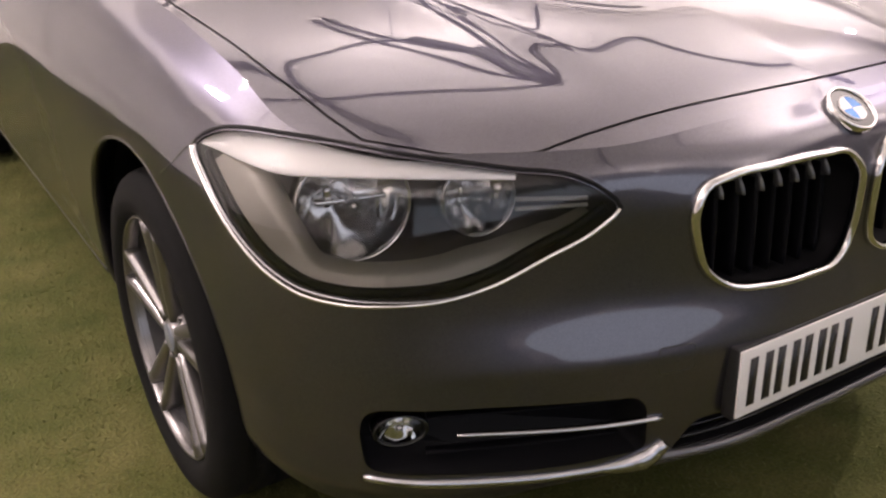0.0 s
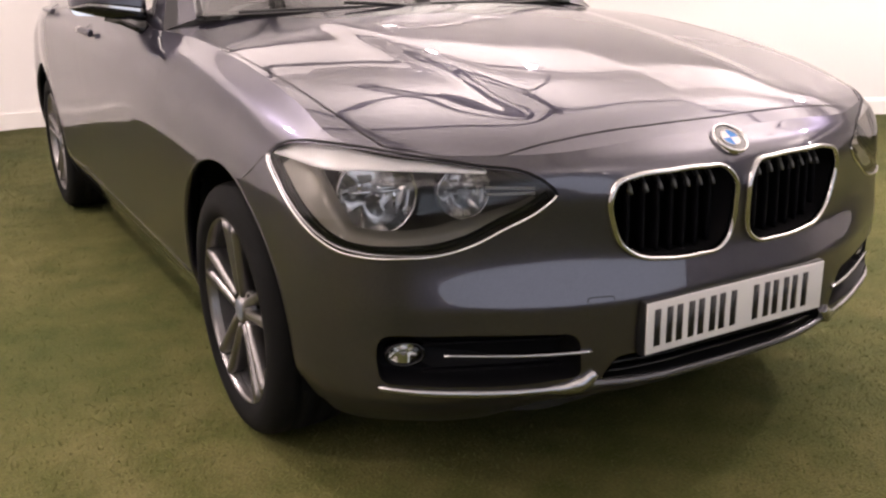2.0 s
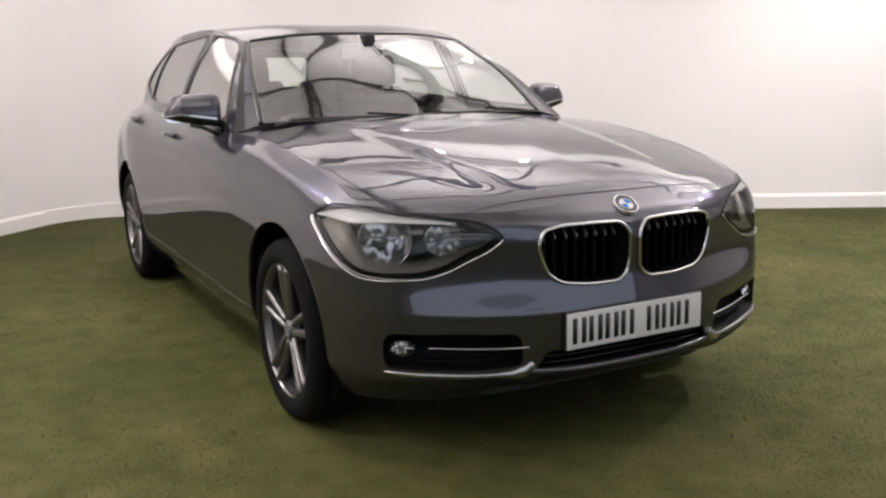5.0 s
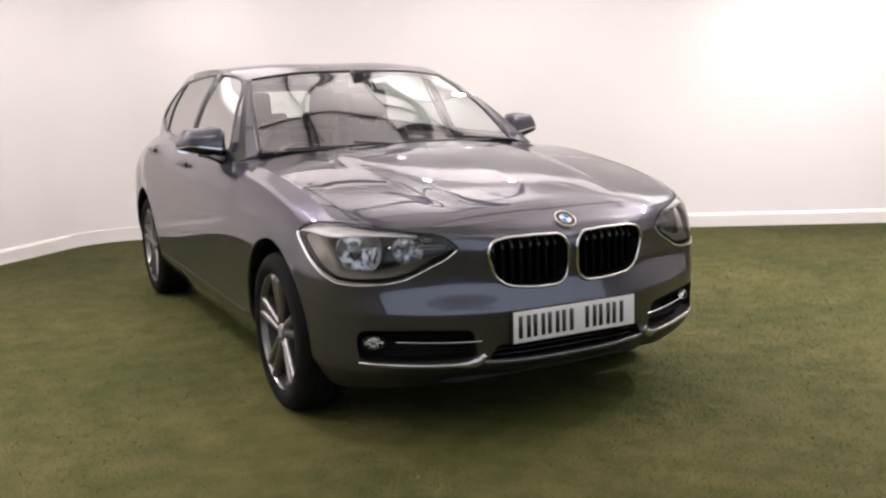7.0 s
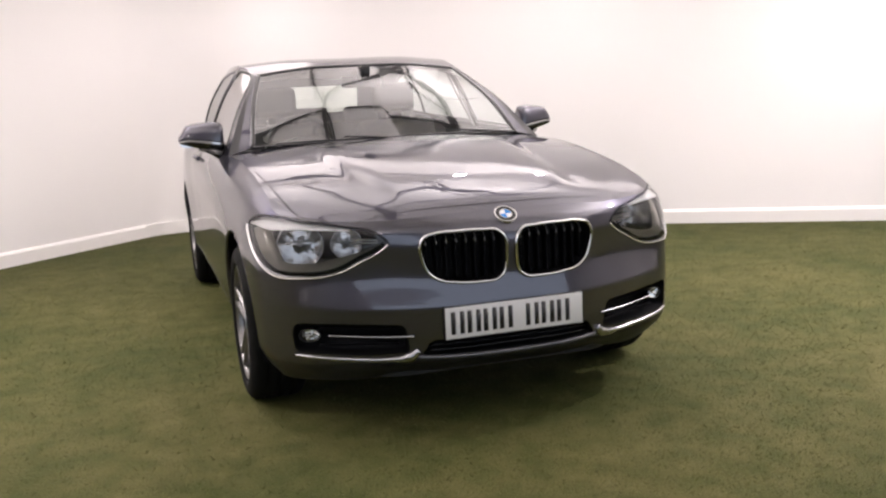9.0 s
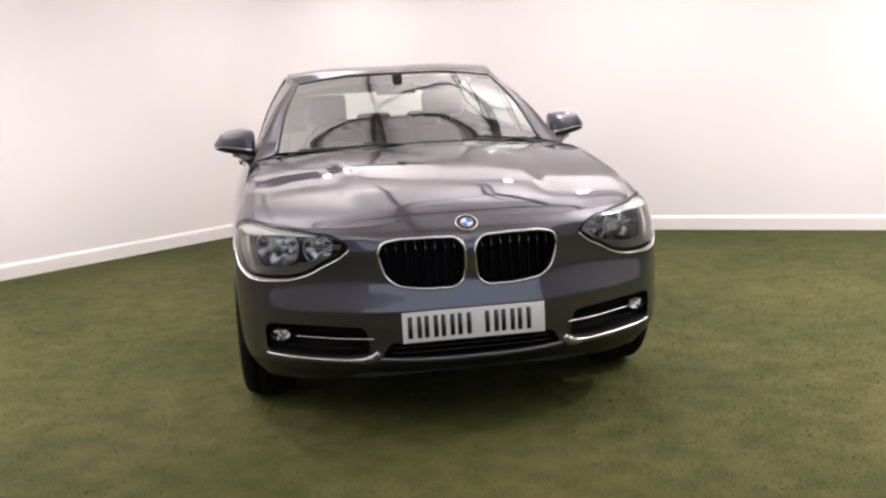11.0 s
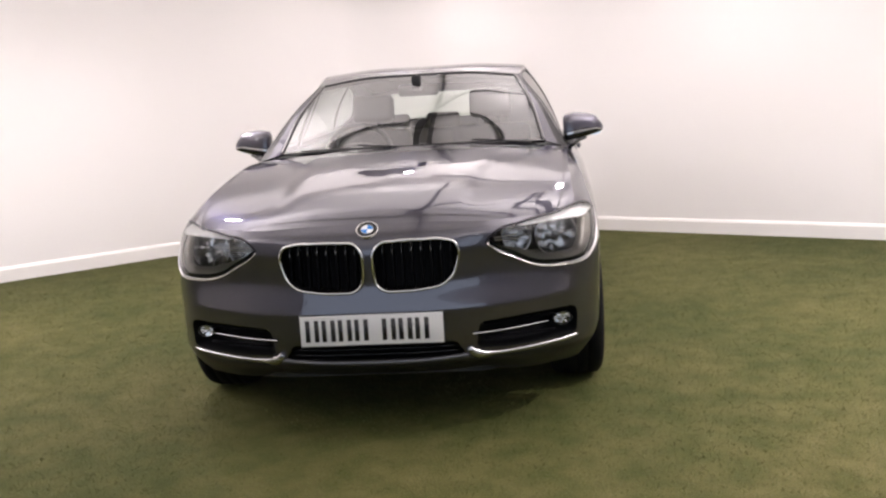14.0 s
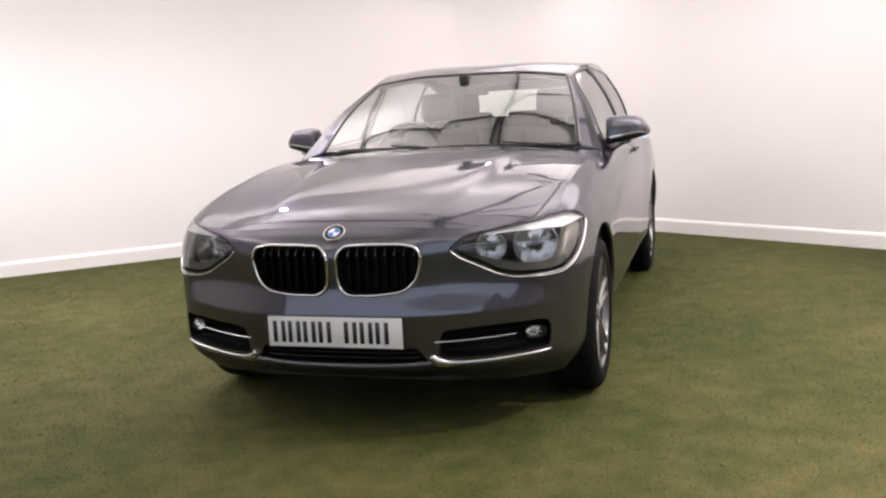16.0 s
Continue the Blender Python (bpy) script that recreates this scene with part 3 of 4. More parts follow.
# doors with handles
for name, poly, hy, hz in (("front_door", FRONT_DOOR, 2.28, 0.908), ("rear_door", REAR_DOOR, 3.17, 0.945)):
    made = []
    for sx in (1, -1):
        bm = cut(grid_bm(TUB * (sx, 1, 1), flip=sx < 0), shrunk(poly, 0.0045), Y, Z, keep_inside=True)
        if name == "rear_door":
            cut(bm, arch_line(HUBS[1], 0.366), Y, Z)
        made.append(part(name, bm, PAINT, car))
    hs = [(hy - 0.115 + 0.23 * i / 16, hz + 0.006 * math.sin(math.pi * i / 16)) for i in range(17)]
    pts, nor = drape(hs, Y, Z)
    lift = [0.010 + 0.020 * math.sin(math.pi * (0.08 + 0.84 * i / 16)) for i in range(17)]
    bars = [p + Vector((k, 0, 0)) for p, k in zip(pts, lift)]
    both("door_handle", lambda: sweep(bars, nor, oval(0.026, 0.018, 10)), PAINT, made)
    cup = [(hy + 0.045 * math.cos(a), hz + 0.024 * math.sin(a)) for a in (2 * math.pi * i / 20 for i in range(20))]
    pc, nc = drape(cup, Y, Z)

    def cup_bm():
        bm = bmesh.new()
        vs = [bm.verts.new(p + n * 0.0015) for p, n in zip(pc, nc)]
        ws = [bm.verts.new(p * 0.5 + (pc[0] + pc[10]) * 0.25 - Vector((0.012, 0, 0))) for p in pc]
        for i in range(20):
            bm.faces.new((vs[i], vs[(i + 1) % 20], ws[(i + 1) % 20], ws[i])).smooth = True
        bm.faces.new(ws)
        return bm

    both("handle_cup", cup_bm, BLACK, made)

# roof, side frames, tailgate
part("roof", grid_bm(mirrored(ROOF)), PAINT, car)


def side_frame():
    bm = grid_bm(SIDE)
    cut(bm, FRONT_WINDOW, Y, Z)
    cut(bm, REAR_WINDOW, Y, Z)
    return bm


both("side_frame", side_frame, PAINT, (car, car))
for name, poly in (("front_side_window", FRONT_WINDOW), ("rear_side_window", REAR_WINDOW)):
    both(name, lambda: cut(grid_bm(SIDE - normals_of(SIDE) * 0.003 * (1 if normals_of(SIDE)[10, 10, 0] > 0 else -1)), shrunk(poly, -0.01), Y, Z, keep_inside=True), GLASS, (car, car))
    pts, nor = drape(shrunk(poly, 0.004), Y, Z, SIDE_TREE)
    both("window_trim", lambda: sweep(pts, nor, [(-0.011, -0.004), (0.011, -0.004), (0.009, 0.003), (-0.009, 0.003)], True), TRIM, (car, car), "black window trim")
pts, nor = drape([(2.447 - 0.012 * k / 8, 0.985 + 0.38 * k / 8) for k in range(9)], Y, Z, SIDE_TREE)
both("door_pillar", lambda: sweep(pts, nor, [(-0.04, -0.004), (0.04, -0.004), (0.038, 0.003), (-0.038, 0.003)]), TRIM, (car, car), "gloss black pillar between the side windows")
pts, nor = drape([(3.285 - 0.05 * k / 8, 1.045 + 0.30 * k / 8) for k in range(9)], Y, Z, SIDE_TREE)
both("quarter_pillar", lambda: sweep(pts, nor, [(-0.016, -0.004), (0.016, -0.004), (0.014, 0.004), (-0.014, 0.004)]), TRIM, (car, car), "black bar before the quarter window")
TAILGLASS = rounded([(-0.47, 1.075), (0.47, 1.075), (0.44, 1.27), (-0.44, 1.27)], 0.05, 4)
part("tailgate", cut(grid_bm(mirrored(HATCH)), TAILGLASS, X, Z), PAINT, car)
part("rear_window", cut(grid_bm(mirrored(HATCH) - Vector((0, 0.004, 0))), shrunk(TAILGLASS, -0.01), X, Z, keep_inside=True), SCREEN_GLASS, car)

# windscreen with its black edge, wipers
part("windscreen", grid_bm(mirrored(SCREEN)), SCREEN_GLASS, car)
screen_n = normals_of(SCREEN)
screen_n *= 1 if screen_n[5, 5, 2] > 0 else -1


def screen_edge(line, nor, side=1):
    return sweep([Vector(p) for p in line], [Vector(n) for n in nor], [(-0.012, -0.004), (0.012, -0.004), (0.01, 0.004), (-0.01, 0.004)])


both("pillar_trim", lambda: screen_edge(SCREEN[-1], screen_n[-1]), TRIM, (car, car), "black trim along the windscreen")
both("screen_top_trim", lambda: screen_edge(SCREEN[:, -1], screen_n[:, -1]), TRIM, (car, car))


def cowl():
    bm = bmesh.new()
    base = mirrored(glass_base[:, None])[:, 0]
    front = base + np.array((0, -0.055, 0.006))
    g = np.stack([front, base * (1, 1, 1) + np.array((0, 0.02, 0.006)), base + np.array((0, 0.035, 0.012))], 1)
    return grid_bm(g, bm)


part("cowl", cowl(), BLACK, car, "black scuttle panel under the windscreen")
# pillar panels that close the gap between windscreen and side frames
PILLAR = coons(spline([SCREEN[-1, 0], SIDE[0, 0]], 6), spline([SCREEN[-1, -1], SIDE[-1, 0]], 6), SCREEN[-1], resample(SIDE[:, 0], 30))
PILLAR = PILLAR if PILLAR.shape[0] == 6 else PILLAR.transpose(1, 0, 2)
flip_pillar = True
both("pillar", lambda: grid_bm(PILLAR[:4], flip=flip_pillar), PAINT, (car, car))
both("window_edge", lambda: grid_bm(PILLAR[3:], flip=flip_pillar), TRIM, (car, car), "black edge between pillar and side window")


def wiper(x0, x1, lift):
    bm = bmesh.new()
    pts, nor = [], []
    for i in range(13):
        x = x0 + (x1 - x0) * i / 12
        k = np.argmin(abs(SCREEN[:, 1, 0] - abs(x)))
        row = SCREEN[k] + screen_n[k] * 0.004
        j = 0.25 + (i / 12) * lift
        a, b = int(j), min(int(j) + 1, 29)
        p = row[a] * (1 - (j - a)) + row[b] * (j - a)
        pts.append(Vector((x, p[1], p[2])))
        nor.append(Vector(screen_n[k][a]))
    sweep(pts, nor, [(-0.005, -0.006), (0.005, -0.006), (0.003, 0.006), (-0.003, 0.006)], bm=bm)
    return bm


for x0, x1, lift in ((0.06, -0.56, 0.15), (0.60, 0.04, 0.1)):
    w = part("wiper", wiper(x0, x1, lift), BLACK, car, "black windscreen wiper")
    part("wiper_arm", tube([(x1 * 0 + x0, glass_base[0][1] - 0.02, 0.985), (x0 * 0.75 + x1 * 0.25, 1.40, 1.000), (x0 * 0.5 + x1 * 0.5, 1.42, 1.012)], 0.005), BLACK, w)

# ---- headlamps ----
lamps = [new("headlamp"), new("headlamp")]
for ob in lamps:
    ob.parent = car
    ob["label"] = "twin-lens headlamp with a white brow and chrome lower edge"


def lamp_curve(poly):
    pts, nor = drape(poly, LA, Z)
    return pts, nor


both("lens_cover", lambda: cut(grid_bm(TUB), shrunk(LAMP, 0.006), LA, Z, keep_inside=True, where=lambda c: c.y < 0.8 and c.z > 0.5 and c.x > 0.3), CLEAR, lamps, "clear lens cover")
INTO = Vector((-0.42, 0.90, -0.02))


def lamp_bowl():
    bm = bmesh.new()
    pts, nor = lamp_curve(shrunk(LAMP, 0.002))
    depth = (0.0, 0.012, 0.05, 0.13, 0.2)
    rings = []
    c = sum(pts, Vector()) / len(pts)
    for d in depth:
        rings.append([bm.verts.new((p - nor[i] * 0.003) + INTO * d + (c - p) * min(1.0, d * 1.6) * 0.9) for i, p in enumerate(pts)])
    n = len(pts)
    for r, s in zip(rings, rings[1:]):
        for i in range(n):
            bm.faces.new((r[i], r[(i + 1) % n], s[(i + 1) % n], s[i])).smooth = True
    f = bm.faces.new(rings[-1])
    bmesh.ops.triangulate(bm, faces=[f])
    return bm


both("lamp_housing", lamp_bowl, LAMP_DARK, lamps, "dark grey lamp housing")

# top gasket, lower chrome edge with a black line inside it
k0 = min(range(84), key=lambda i: abs(LAMP[i][0] - 0.981) + abs(LAMP[i][1] - 0.752))
k1 = min(range(84), key=lambda i: abs(LAMP[i][0] - 0.368) + abs(LAMP[i][1] - 0.700))
TOP_LINE = [LAMP[i % 84] for i in range(k0, k1 + 1)] if k1 > k0 else [LAMP[i % 84] for i in range(k0, k1 + 85)]
LOW_LINE = [LAMP[i % 84] for i in range(k1, k0 + 85)] if k1 > k0 else [LAMP[i % 84] for i in range(k1, k0 + 1)]
pt, nt = lamp_curve(TOP_LINE)
both("gasket", lambda: sweep(pt, nt, [(-0.0034, -0.006), (0.0034, -0.006), (0.003, 0.0008), (-0.003, 0.0008)]), DARK, lamps, "black upper gasket")
pl_, nl_ = lamp_curve(shrunk(LAMP, 0.002))
pl_ = [pl_[i % 84] for i in range(k1, k0 + 85 if k1 > k0 else k0 + 1)]
nl_ = [nl_[i % 84] for i in range(k1, k0 + 85 if k1 > k0 else k0 + 1)]
both("chrome_edge", lambda: sweep(pl_, nl_, oval(0.011, 0.012, 10), scale=[0.62 + 0.4 * max(0.0, (i / (len(pl_) - 1) - 0.55) / 0.45) for i in range(len(pl_))]), CHROME, lamps, "chrome lower edge")
inner = shrunk(LAMP, 0.016)
pi_, ni_ = lamp_curve(inner)
pi_ = [pi_[i % 84] - ni_[i % 84] * 0.012 for i in range(k1, k0 + 85 if k1 > k0 else k0 + 1)]
ni_ = [ni_[i % 84] for i in range(k1, k0 + 85 if k1 > k0 else k0 + 1)]
k2 = len(pl_) // 4
both("inner_edge", lambda: sweep([p + n * 0.002 for p, n in zip(pl_, nl_)][k2:], nl_[k2:], [(x - 0.010, y) for x, y in oval(0.004, 0.006, 8)], scale=[min(1.0, 0.1 + 2.0 * i / (len(pl_) - k2)) for i in range(len(pl_) - k2)]), SATIN, lamps, "thin satin line inside the lower edge")
both("inner_gasket", lambda: sweep(pi_, ni_, [(-0.007, -0.004), (0.007, -0.004), (0.006, 0.003), (-0.006, 0.003)]), DARK, lamps, "black inner line")
# satin bezel: a band along the lower edge that broadens towards the wing
outer_pl, inner_pl = shrunk(LAMP, 0.022), []
for (u, v), q in zip(LAMP, shrunk(LAMP, 1.022)):
    k = max(0.0, (u - 0.80) / 0.17)
    w = 0.022 + (0.026 * min(1.0, max(0.0, (u - 0.42) / 0.12)) if u < 0.80 else 0.026 + 0.050 * k * (2 - k))
    inner_pl.append((u + (q[0] - u) / 1.022 * w, v + (q[1] - v) / 1.022 * w))
span = [i % 84 for i in range(k1 + 2, k0 + 83 if k1 > k0 else k0 - 1)]


def bezel():
    a, na = lamp_curve([outer_pl[i] for i in span])
    b, nb = lamp_curve([inner_pl[i] for i in span])
    return grid_bm(np.array([[tuple(p - n * 0.016), tuple(p * 0.5 + q * 0.5 - n * 0.022), tuple(q - m * 0.030), tuple(q - m * 0.048)] for p, n, q, m in zip(a, na, b, nb)]))


both("bezel", bezel, BEZEL, lamps, "satin grey inner bezel")
# thin bars imitating the streaks reflected in the cover beside the small lens
for v0, v1 in ((0.722, 0.714), (0.708, 0.704)):
    pg, ng = lamp_curve([(0.50 - 0.095 * i / 10, v0 + (v1 - v0) * i / 10) for i in range(11)])
    both("cover_streak", lambda: sweep([p - n * 0.022 for p, n in zip(pg, ng)], ng, oval(0.006, 0.006, 8)), BEZEL, lamps)

# the white brow under the upper gasket
BROW_TOP = [(0.962, 0.768), (0.925, 0.784), (0.885, 0.790), (0.825, 0.7925), (0.740, 0.789), (0.662, 0.780), (0.588, 0.770), (0.510, 0.757)]
BROW_LOW = [(0.966, 0.757), (0.935, 0.757), (0.890, 0.754), (0.815, 0.748), (0.740, 0.752), (0.662, 0.753), (0.588, 0.750), (0.505, 0.746)]


def brow():
    a, na = lamp_curve([tuple(p) for p in spline(BROW_TOP, 28)])
    b, nb = lamp_curve([tuple(p) for p in spline(BROW_LOW, 28)])
    bm = bmesh.new()
    rows = []
    for p, n, q, m in zip(a, na, b, nb):
        rows.append([p - LD * 0.050, p * 0.7 + q * 0.3 - LD * 0.034, p * 0.3 + q * 0.7 - LD * 0.016, q - LD * 0.007, q - LD * 0.008 - Vector((0, 0, 0.002)), q - LD * 0.03 - Vector((0, 0, 0.001))])
    return grid_bm(np.array([[tuple(v) for v in r] for r in rows]), bm)


both("brow", brow, BROW_WHITE, lamps, "white light-guide brow")


def facing(at, toward):
    """A pose whose x axis points along a direction."""
    return Matrix.Translation(at) @ Vector(toward).to_track_quat("X", "Z").to_matrix().to_4x4()


AIM = (0.24, -0.965, 0.04)
for at, r in (((0.680, 0.341, 0.681), 0.078), ((0.530, 0.250, 0.687), 0.052)):
    m = facing(at, AIM)

    def bowl(m=m, r=r):
        prof = [(r * k / 20, -r * 1.05 * (1 - (k / 20) ** 2)) for k in range(2, 21)]
        bm = revolve(prof, 60)
        # facets of the reflector
        for v in bm.verts:
            a = math.atan2(v.co.z, v.co.y)
            rr = math.hypot(v.co.y, v.co.z) / r
            v.co.x += 0.0022 * math.sin(7 * v.co.y / r + 0.6) * math.cos(6 * v.co.z / r) + 0.004 * math.copysign(1, v.co.z - 0.1 * r) * rr
        bmesh.ops.transform(bm, matrix=m, verts=bm.verts)
        return bm

    refl = both("reflector", bowl, REFLECTOR, lamps, "faceted bright reflector")

    def ring(m=m, r=r):
        bm = revolve([(r * 1.0, -0.004), (r * 1.0, 0.006), (r * 1.05, 0.009), (r * 1.10, 0.004), (r * 1.10, -0.03)], 48)
        bmesh.ops.transform(bm, matrix=m, verts=bm.verts)
        return bm

    both("lens_ring", ring, CHROME, refl, "chrome lens ring")

    def bulb(m=m, r=r):
        bm = revolve([(0.0005, 0.012), (r * 0.10, 0.010), (r * 0.16, -0.002), (r * 0.16, -r * 0.5), (r * 0.22, -r * 0.6), (r * 0.22, -r)], 20)
        bmesh.ops.transform(bm, matrix=m, verts=bm.verts)
        return bm

    both("bulb_shield", bulb, CHROME, refl)

    # mirror blocks added only to give the bowl its bright irregular glints
    def glint_blocks(m=m, r=r):
        bm = block((-0.62 * r, -0.66 * r, 0.02 * r), (-0.12 * r, 0.66 * r, 0.12 * r), 0.003)
        block((-0.45 * r, -0.60 * r, -0.42 * r), (-0.30 * r, -0.48 * r, 0.05 * r), 0.003, bm)
        block((-0.50 * r, 0.30 * r, 0.10 * r), (-0.20 * r, 0.48 * r, 0.34 * r), 0.004, bm)
        bmesh.ops.transform(bm, matrix=m, verts=bm.verts)
        return bm

    both("reflector_glints", glint_blocks, MIRROR, refl, "mirror blocks added for the bright spots in the reflector")

    def dome(m=m, r=r):
        bm = revolve([(r * k / 8 + 0.0004, 0.007 + 0.022 * (1 - (k / 8) ** 2)) for k in range(9)], 40)
        bmesh.ops.transform(bm, matrix=m, verts=bm.verts)
        return bm

    both("lens", dome, CLEAR, refl, "clear bulb lens")


# ---- kidney grilles ----
for sx in (1, -1):
    outline = [(sx * u, v) for u, v in KIDNEY]
    pts, nor = drape(outline, X, Z)
    nor = [Vector((0, -1, 0.1)).normalized()] * len(pts)
    kid = part("kidney_grille", sweep(pts, nor, oval(0.0125, 0.020, 12, 0.003), True), CHROME, car, "chrome-framed kidney grille with black slats")
    bm = bmesh.new()
    r0 = [bm.verts.new(p) for p in pts]
    r1 = [bm.verts.new(p + Vector((0, 0.085, 0))) for p in pts]
    n = len(pts)
    for i in range(n):
        bm.faces.new((r0[i], r0[(i + 1) % n], r1[(i + 1) % n], r1[i])).smooth = True
    bm.faces.new(r1)
    part("grille_backing", bm, DARK, kid)
    for k in range(8):
        u = 0.050 + 0.245 * k / 7
        vs = [v for a, v in KIDNEY if abs(a - u) < 0.016]
        lo, hi = min(vs) + 0.006, max(vs) - 0.006
        y0 = drape([(sx * u, 0.65)], X, Z)[0][0].y
        prof = [(-0.0045, -0.03), (0.0045, -0.03), (0.0045, 0.004), (0.002, 0.008), (-0.002, 0.008), (-0.0045, 0.004)]
        line = [Vector((sx * u, y0 + 0.040 + 0.006 * (j / 10) ** 3, lo + (hi - lo - 0.022) * j / 10)) for j in range(11)]
        slat = part("slat", sweep(line, [Vector((0, -1, 0))] * 11, prof), SLAT_BLACK, kid)
        # a separate paler tip paints in the highlight where the slat curves back
        tip = [line[-1] + Vector((0, -0.014 + 0.030 * (j / 6) ** 1.6, 0.040 * j / 6 - 0.018)) for j in range(7)]
        part("slat_highlight", sweep(tip, [Vector((0, -1, 0.4)).normalized()] * 7, [(-0.0036, -0.012), (0.0036, -0.012), (0.0036, 0.004), (0.0015, 0.008), (-0.0015, 0.008), (-0.0036, 0.004)]), SLAT_GLINT, slat)

# ---- round badge ----
hit, nb, _, _ = SKIN_TREE.ray_cast(Vector((0, -2, 0.768)), Vector((0, 1, 0)))
nb = Vector((0, nb.y, nb.z)).normalized()
nb = nb if nb.y < 0 else -nb
bm_ = facing(hit + nb * 0.002, nb)
badge = part("badge", revolve([(0.0355, 0.0), (0.0365, 0.005), (0.039, 0.007), (0.041, 0.005), (0.0412, -0.004)], 48), CHROME, car, "round blue, white and black badge in a chrome ring")
badge.data.transform(bm_)


def disc(r0, r1, a0, a1, x):
    bm = bmesh.new()
    n = 20
    g = np.array([[(x, r * math.cos(a0 + (a1 - a0) * i / n), r * math.sin(a0 + (a1 - a0) * i / n)) for r in (r0, r1)] for i in range(n + 1)])
    return grid_bm(g, bm)


for name, mat, r0, r1, a0, a1, x in [("badge_ring", GLOSS_BLACK, 0.022, 0.036, 0, 2 * math.pi, 0.003)] + [
        ("badge_quarter", (BADGE_BLUE, WHITE)[k % 2], 0.0005, 0.0215, k * math.pi / 2, (k + 1) * math.pi / 2, 0.0045) for k in range(4)]:
    p = part(name, disc(r0, r1, a0, a1, x), mat, badge)
    p.data.transform(bm_)
p = part("badge_rim", revolve([(0.0212, 0.003), (0.0216, 0.0055), (0.0228, 0.0055), (0.0232, 0.003)], 40), CHROME, badge)
p.data.transform(bm_)

# ---- number plate, its characters as plain bars ----
plate = part("number_plate", block((-0.26, -0.014, 0.362), (0.26, -0.010, 0.473), 0.0015), PLATE, car, "white number plate with plain black bars")
part("plate_holder", block((-0.263, -0.0095, 0.358), (0.263, 0.012, 0.476), 0.003), BLACK, plate)
xs = [-0.216, -0.156, -0.096, -0.036, 0.064, 0.124, 0.184]
for x in xs:
    for dx in (-0.0165, 0.0165):
        part("bar", block((x + dx - 0.008, -0.0152, 0.378), (x + dx + 0.008, -0.0142, 0.457), 0), INK, plate)

# ---- lower intakes ----
for sx in (1, -1):
    outline = [(sx * u, v) for u, v in INTAKE]
    pts, nor = drape(outline, X, Z)
    bm = bmesh.new()
    r0 = [bm.verts.new(p) for p in pts]
    c = sum(pts, Vector()) / len(pts)
    r1 = [bm.verts.new(p + Vector((-sx * 0.02, 0.075, 0)) + (c - p) * 0.06) for p in pts]
    n = len(pts)
    for i in range(n):
        bm.faces.new((r0[i], r0[(i + 1) % n], r1[(i + 1) % n], r1[i])).smooth = True
    bm.faces.new(r1)
    side_intake = part("side_intake", bm, DARK, car, "black lower intake with a chrome bar and silver blade")
    # thin bars across the intake
    for v in (0.345, 0.405):
        pp, nn = drape([(sx * (0.40 + 0.26 * i / 14), v) for i in range(15)], X, Z)
        part("intake_bar", sweep([p + Vector((0, 0.03, 0)) for p in pp], nn, oval(0.006, 0.02, 8)), SLAT_BLACK, side_intake)
    pp, nn = drape([(sx * (0.358 + 0.277 * i / 20), 0.377 + 0.010 * (i / 20) ** 2) for i in range(21)], X, Z)
    part("chrome_bar", sweep(pp, nn, oval(0.0075, 0.012, 10, 0.001), scale=[1.1 - 0.35 * i / 20 for i in range(21)]), SATIN, side_intake, "satin chrome bar")
    # the blade along the intake's lower edge, with its kink towards the middle
    line = [(0.744, 0.312), (0.70, 0.308), (0.60, 0.299), (0.50, 0.293), (0.43, 0.292), (0.385, 0.294), (0.362, 0.304), (0.343, 0.325)]
    line = spline(line, 34)
    pp, nn = drape([(sx * u, v) for u, v in line], X, Z)
    wid = [0.012 + 0.004 * min(1, i / 10) + 0.022 * max(0, 1 - abs(i - 29) / 6) for i in range(34)]
    bm = bmesh.new()
    sweep(pp, nn, [(-0.5, -0.35), (0.5, -0.35), (0.5, 0.18), (0.2, 0.42), (-0.3, 0.42), (-0.5, 0.1)], bm=bm, scale=wid)
    part("blade", bm, SATIN, side_intake, "satin silver blade")
    # fog lamp
    m = facing((sx * 0.690, 0.216, 0.380), (sx * 0.35, -0.93, 0.05))
    fog = part("fog_lamp", revolve([(0.0005, 0.006), (0.012, 0.0055), (0.024, 0.003), (0.031, -0.002)], 32), CLEAR, side_intake, "oval fog lamp with a clear cover")
    m = m @ Matrix.Diagonal((0.86, 1.10, 0.68, 1))
    fog.data.transform(m)
    for nm, prof, mt in (("fog_reflector", [(0.003, -0.028), (0.012, -0.024), (0.022, -0.015), (0.030, -0.003)], MIRROR),
                         ("fog_ring", [(0.031, -0.004), (0.032, 0.002), (0.035, 0.004), (0.038, 0.001), (0.038, -0.03)], GLOSS_BLACK),
                         ("fog_bulb", [(0.0005, -0.006), (0.006, -0.008), (0.007, -0.026)], CHROME)):
        q = part(nm, revolve(prof, 28), mt, fog)
        q.data.transform(m)
    # square cover of the towing eye
    if sx < 0:
        sq = rounded([(-0.372, 0.452), (-0.318, 0.452), (-0.318, 0.492), (-0.372, 0.492)], 0.006, 3)
        pp, nn = drape(sq, X, Z)
        part("towing_eye_cover", sweep(pp, nn, [(-0.0011, -0.002), (0.0011, -0.002), (0.0011, 0.0006), (-0.0011, 0.0006)], True), BLACK, car, "thin square joint of the towing-eye cover")

